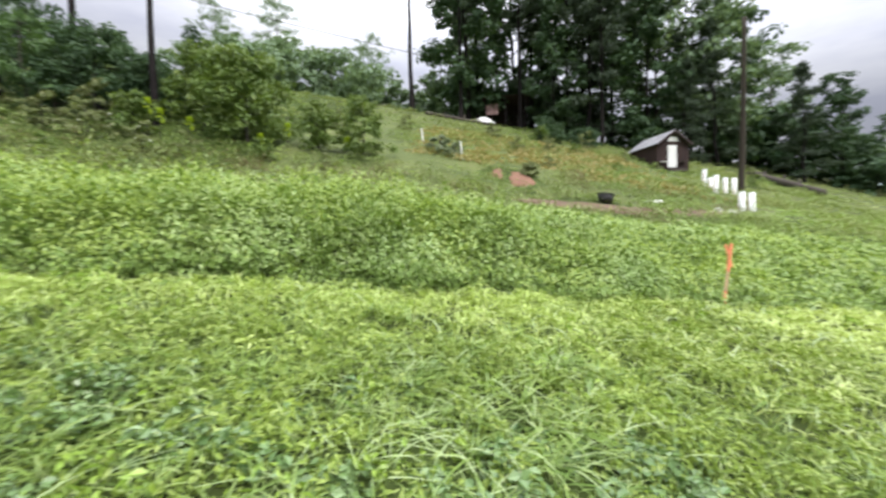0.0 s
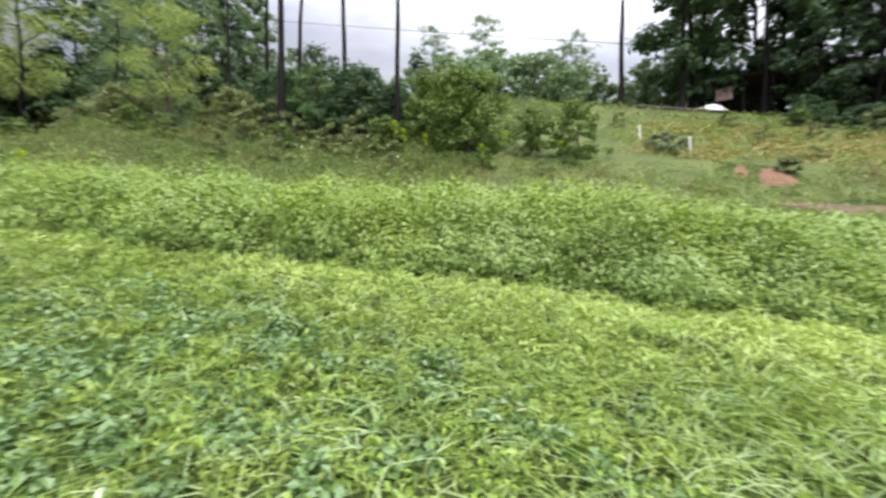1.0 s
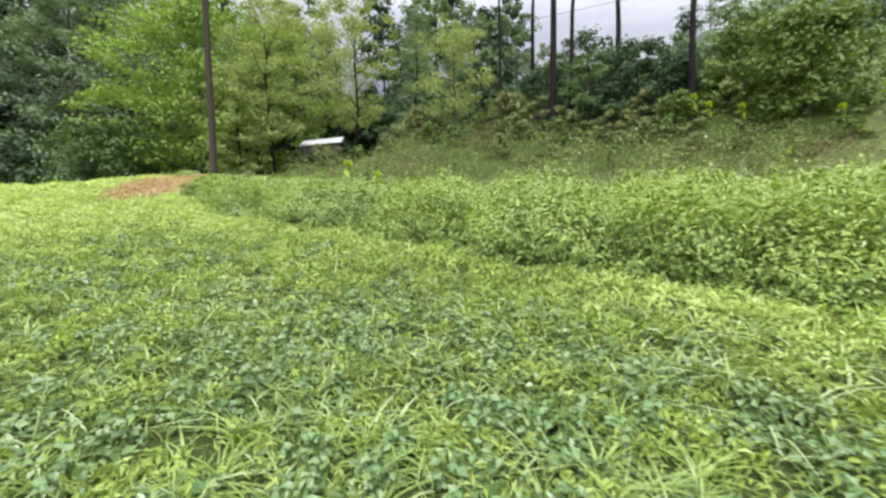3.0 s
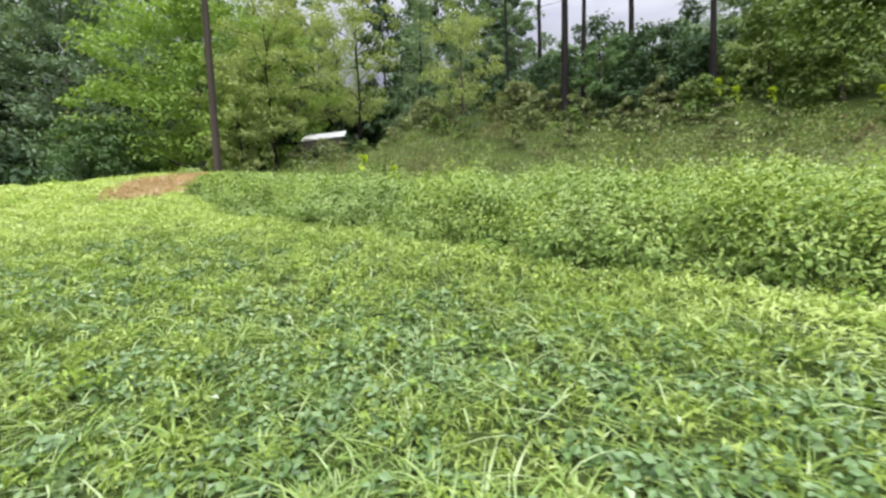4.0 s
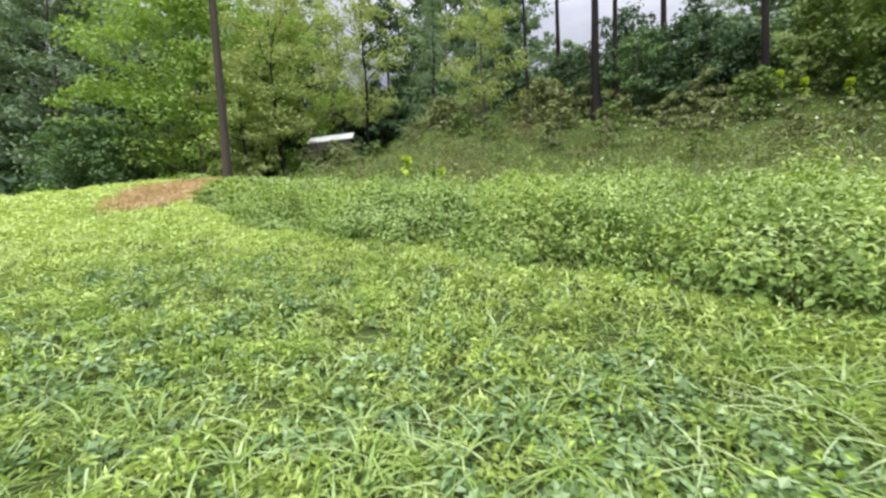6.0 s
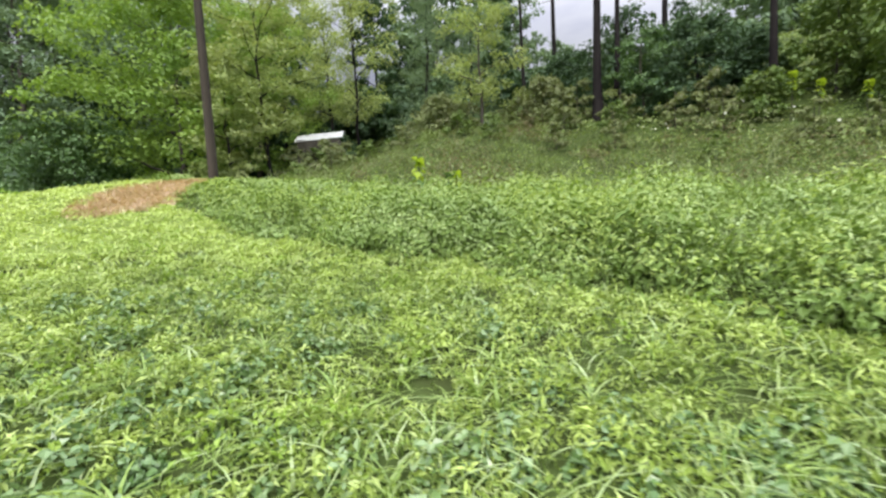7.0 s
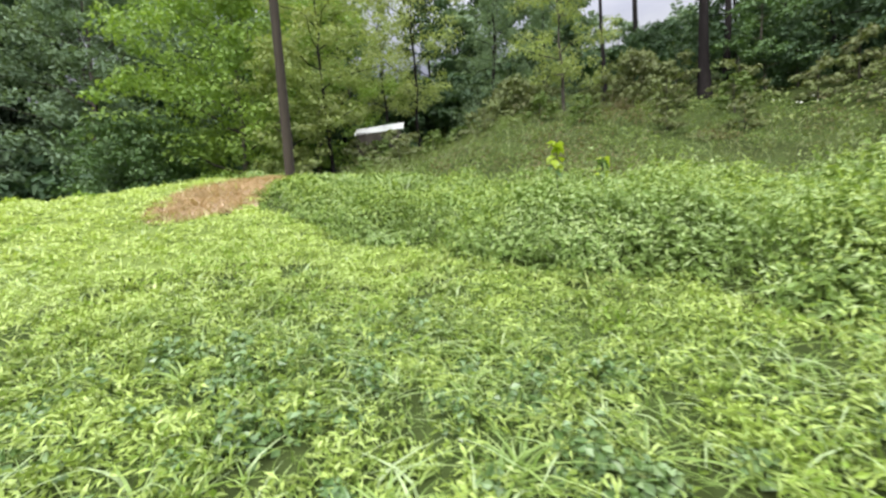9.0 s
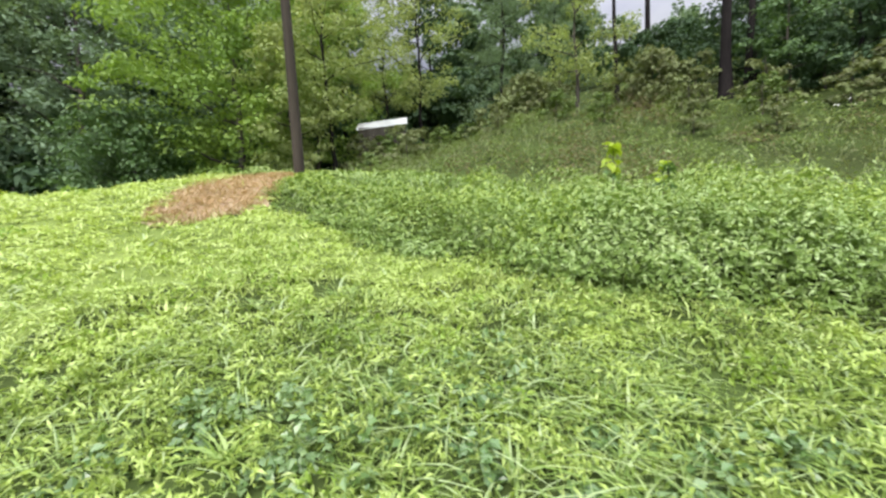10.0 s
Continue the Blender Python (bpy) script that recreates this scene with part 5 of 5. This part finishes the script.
def black_tub(x, y):
    root = thing("plastic_tub", pose(x, y, float(land(x, y)) + 0.02, 0, 10, 20), "black plastic tub standing on the bank", "tub")
    v, f = tube_arrays([(0, 0, 0), (0, 0, 0.02), (0, 0, 0.3), (0, 0, 0.33), (0, 0, 0.3), (0, 0, 0.05)], [0.02, 0.24, 0.29, 0.31, 0.27, 0.02], 16, False)
    under(new("shell", mesh_of("shell", v, f, M_BLACK, True)), root)
    v, f = tube_arrays([(0.31 * math.cos(a), 0.31 * math.sin(a), 0.32) for a in np.linspace(0, 2 * np.pi, 17)], np.full(17, 0.018), 6, False)
    under(new("rim", mesh_of("rim", v, f, M_BLACK, True)), root)


black_tub(5.55, 15.6)


def marker_stick(x, y, height, lean, label):
    root = thing("marker_stick", pose(x, y, float(land(x, y)), 0, lean, 15), label, "stick")
    s = np.linspace(0, 1, 6)
    tube("stick", np.column_stack([0.01 * np.sin(s * 7), 0 * s, -0.2 + s * (height + 0.2)]), 0.045 - 0.008 * s, M_WHITE, root, 8)
    bm = bmesh.new()
    box(bm, -0.05, 0.05, -0.05, 0.05, height - 0.07, height, None, 0.012)
    part("cap", bm, M_WHITE, root)


marker_stick(-1.51, 22.4, 1.0, -4, "white marker stick standing in the tan grass")
marker_stick(0.5, 20.2, 0.9, -6, "white marker stick beside a grey-green bush")


def fallen_log(a, b, r, label):
    a, b = np.array([*a, float(land(*a)) + r * 0.8]), np.array([*b, float(land(*b)) + r * 0.8])
    t = np.linspace(0, 1, 16)
    line = np.outer(1 - t, a) + np.outer(t, b)
    line[:, 2] = land(line[:, 0], line[:, 1]) + r * 0.8
    line[:, :2] += wobble(16, 0.05)
    root = thing("fallen_log", Matrix(), label, "log")
    tube("trunk", line, r * (1 - 0.4 * t), M_GREYBARK, root, 9)
    for k in (4, 8, 11):
        tube("branch_stub", [line[k], line[k] + (0.1, 0.15, 0.35), line[k] + (0.15, 0.3, 0.6)], [r * 0.35, r * 0.25, r * 0.15], M_GREYBARK, root, 6)


fallen_log((24.5, 35.0), (23.6, 28.0), 0.34, "long thick fallen log lying down the slope")
fallen_log((-8.5, 46.0), (-4.8, 47.0), 0.2, "grey fallen trunk along the ridge")
fallen_log((-2.5, 42.2), (4.6, 41.6), 0.24, "dark rotten log at the wood's edge")


def lean_to():
    x, y = 5.9, 44.8
    root = thing("lean_to", pose(x, y, float(land(x, y)), 0, 0, -10), "dark open lean-to with dark brown roof among trees", "shelter")
    for px in (-2.0, 0.0, 2.0):
        for py, ph in ((-1.4, 2.7), (1.4, 2.2)):
            bm = bmesh.new()
            box(bm, px - 0.07, px + 0.07, py - 0.07, py + 0.07, -0.4, ph, None, 0.01)
            part("post", bm, M_BARK, root)
    for k in range(9):
        bm = bmesh.new()
        box(bm, -2.4 + k * 0.54, -2.4 + k * 0.54 + 0.52, -1.8, 1.8, 0, 0.03, pose(0, 0, 2.5 + 0.004 * (k % 2), -10, 0, 0), 0.006)
        part("roof_sheet", bm, M_PLANK, root)
    for k in range(11):
        bm = bmesh.new()
        box(bm, -2.1, 2.1, 1.42, 1.45, 0.05 + k * 0.2, 0.235 + k * 0.2, None, 0.004)
        part("back_board", bm, M_PLANK, root)
    for k in range(10):
        bm = bmesh.new()
        box(bm, 2.03, 2.06, -1.4, 1.4, 0.05 + k * 0.2, 0.235 + k * 0.2, None, 0.004)
        part("side_board", bm, M_PLANK, root)
    for k in range(3):
        bm = bmesh.new()
        box(bm, -2.0 + k * 0.42, -1.61 + k * 0.42, -1.5, -1.47, 1.1, 2.1 + 0.05 * k, None, 0.005)
        part("front_board", bm, M_PINK, root, "faded pinkish board")


lean_to()


def tarp(x, y):
    n = 14
    g = np.linspace(-1, 1, n)
    gx, gy = np.meshgrid(g, g, indexing="ij")
    wx, wy = x + gx * 1.0, y + gy * 0.7
    z = land(wx, wy) + 0.5 + 0.2 * np.cos(gx * 2.2) * np.cos(gy * 2) - 0.45 * np.clip(np.maximum(np.abs(gx), np.abs(gy)) - 0.55, 0, 1) + 0.03 * np.sin(gx * 9) * np.sin(gy * 7)
    v = np.stack([wx, wy, z], -1).reshape(-1, 3)
    i, j = np.meshgrid(np.arange(n - 1), np.arange(n - 1), indexing="ij")
    f = np.stack([i * n + j, (i + 1) * n + j, (i + 1) * n + j + 1, i * n + j + 1], -1).reshape(-1, 4)
    ob = tagged(new("tarp", mesh_of("tarp", v, f, M_TUBE, True)), "white tarp draped over a pile by the lean-to", "tarp")
    ob.modifiers.new("thickness", "SOLIDIFY").thickness = 0.01


tarp(3.5, 43.0)


def far_house():
    x, y = -33.4, 7.45
    root = thing("outbuilding", pose(x, y, 6.25, 0, 0, 62), "low outbuilding with white tin roof behind brush", "outbuilding")
    bm = bmesh.new()
    box(bm, -1.35, 1.35, -0.6, 0.6, -1.2, 1.9, None, 0.02)
    part("body", bm, M_GREYBARK, root)
    for k in range(5):
        bm = bmesh.new()
        box(bm, -1.5 + k * 0.605, -1.5 + k * 0.605 + 0.6, -0.7, 0.7, 0, 0.03, pose(0, 0, 2.2, 27, -5, 0), 0.006)
        part("roof_sheet", bm, M_WHITE, root, "white tin roofing")
    bm = bmesh.new()
    box(bm, -0.45, 0.45, -0.66, -0.6, -0.5, 1.4, None, 0.01)
    part("door", bm, M_PLANK, root)


far_house()


def broad_sapling(x, y, height, label, leaves=16, size=0.2, mat=None):
    """A single stem with large heart-shaped leaves."""
    root = thing("sapling", pose(x, y, float(land(x, y)), 0, 0, 0), label, "sapling")
    s = np.linspace(0, 1, 7)
    tube("stem", np.column_stack([0.05 * np.sin(s * 2), 0.03 * s, s * height]), 0.012 * (1 - 0.6 * s), M_GREYBARK, root, 6)
    for k in range(leaves):
        f = 0.86 + 0.15 * (k / leaves) if k < leaves * 0.55 else 0.35 + 0.45 * (k / leaves)
        a = k * 2.4 + 0.3 * math.sin(k * 5.0)
        bm = bmesh.new()
        sz = size * (1.1 - 0.5 * f)
        mid = [bm.verts.new((0, t * sz, -0.12 * sz * t * t)) for t in (0, 0.4, 0.75, 1.1)]
        for side in (-1, 1):
            rim = [bm.verts.new((side * w * sz, t * sz, 0.1 * sz)) for t, w in ((-0.08, 0.2), (0.3, 0.5), (0.75, 0.3))]
            bm.faces.new([mid[0], mid[1], rim[1], rim[0]])
            bm.faces.new([mid[1], mid[2], rim[2], rim[1]])
            bm.faces.new([mid[2], mid[3], rim[2]])
        bmesh.ops.transform(bm, verts=bm.verts, matrix=pose(0.05 * math.sin(2 * f) + 0.05 * math.cos(a), 0.05 * math.sin(a), height * f, -32 + 34 * math.sin(k * 3.7), 20 * math.sin(k * 2.1), math.degrees(a)))
        bm.normal_update()
        part("leaf", bm, mat or (M_LIME if f > 0.66 else M_BUSH), root)


broad_sapling(-13.83, 3.06, 1.38, "lime-green large-leaved sapling standing above the weeds", 18, 0.21)
broad_sapling(-13.5, 3.75, 1.08, "second large-leaved sapling with dark lower leaves", 15, 0.18)
broad_sapling(-13.15, 3.3, 1.05, "shorter dark-leaved sapling between the weeds", 12, 0.17, M_BUSH)
for yx, yy, yh in ((-10.6, 15.1, 1.5), (-11.4, 15.6, 1.7), (-9.6, 15.2, 1.3), (-6.4, 16.2, 1.3), (-4.2, 16.5, 1.0), (-7.2, 15.6, 0.9)):
    broad_sapling(yx, yy, yh, "lime-green leafy sprout at the bushes' foot", 11, 0.22)
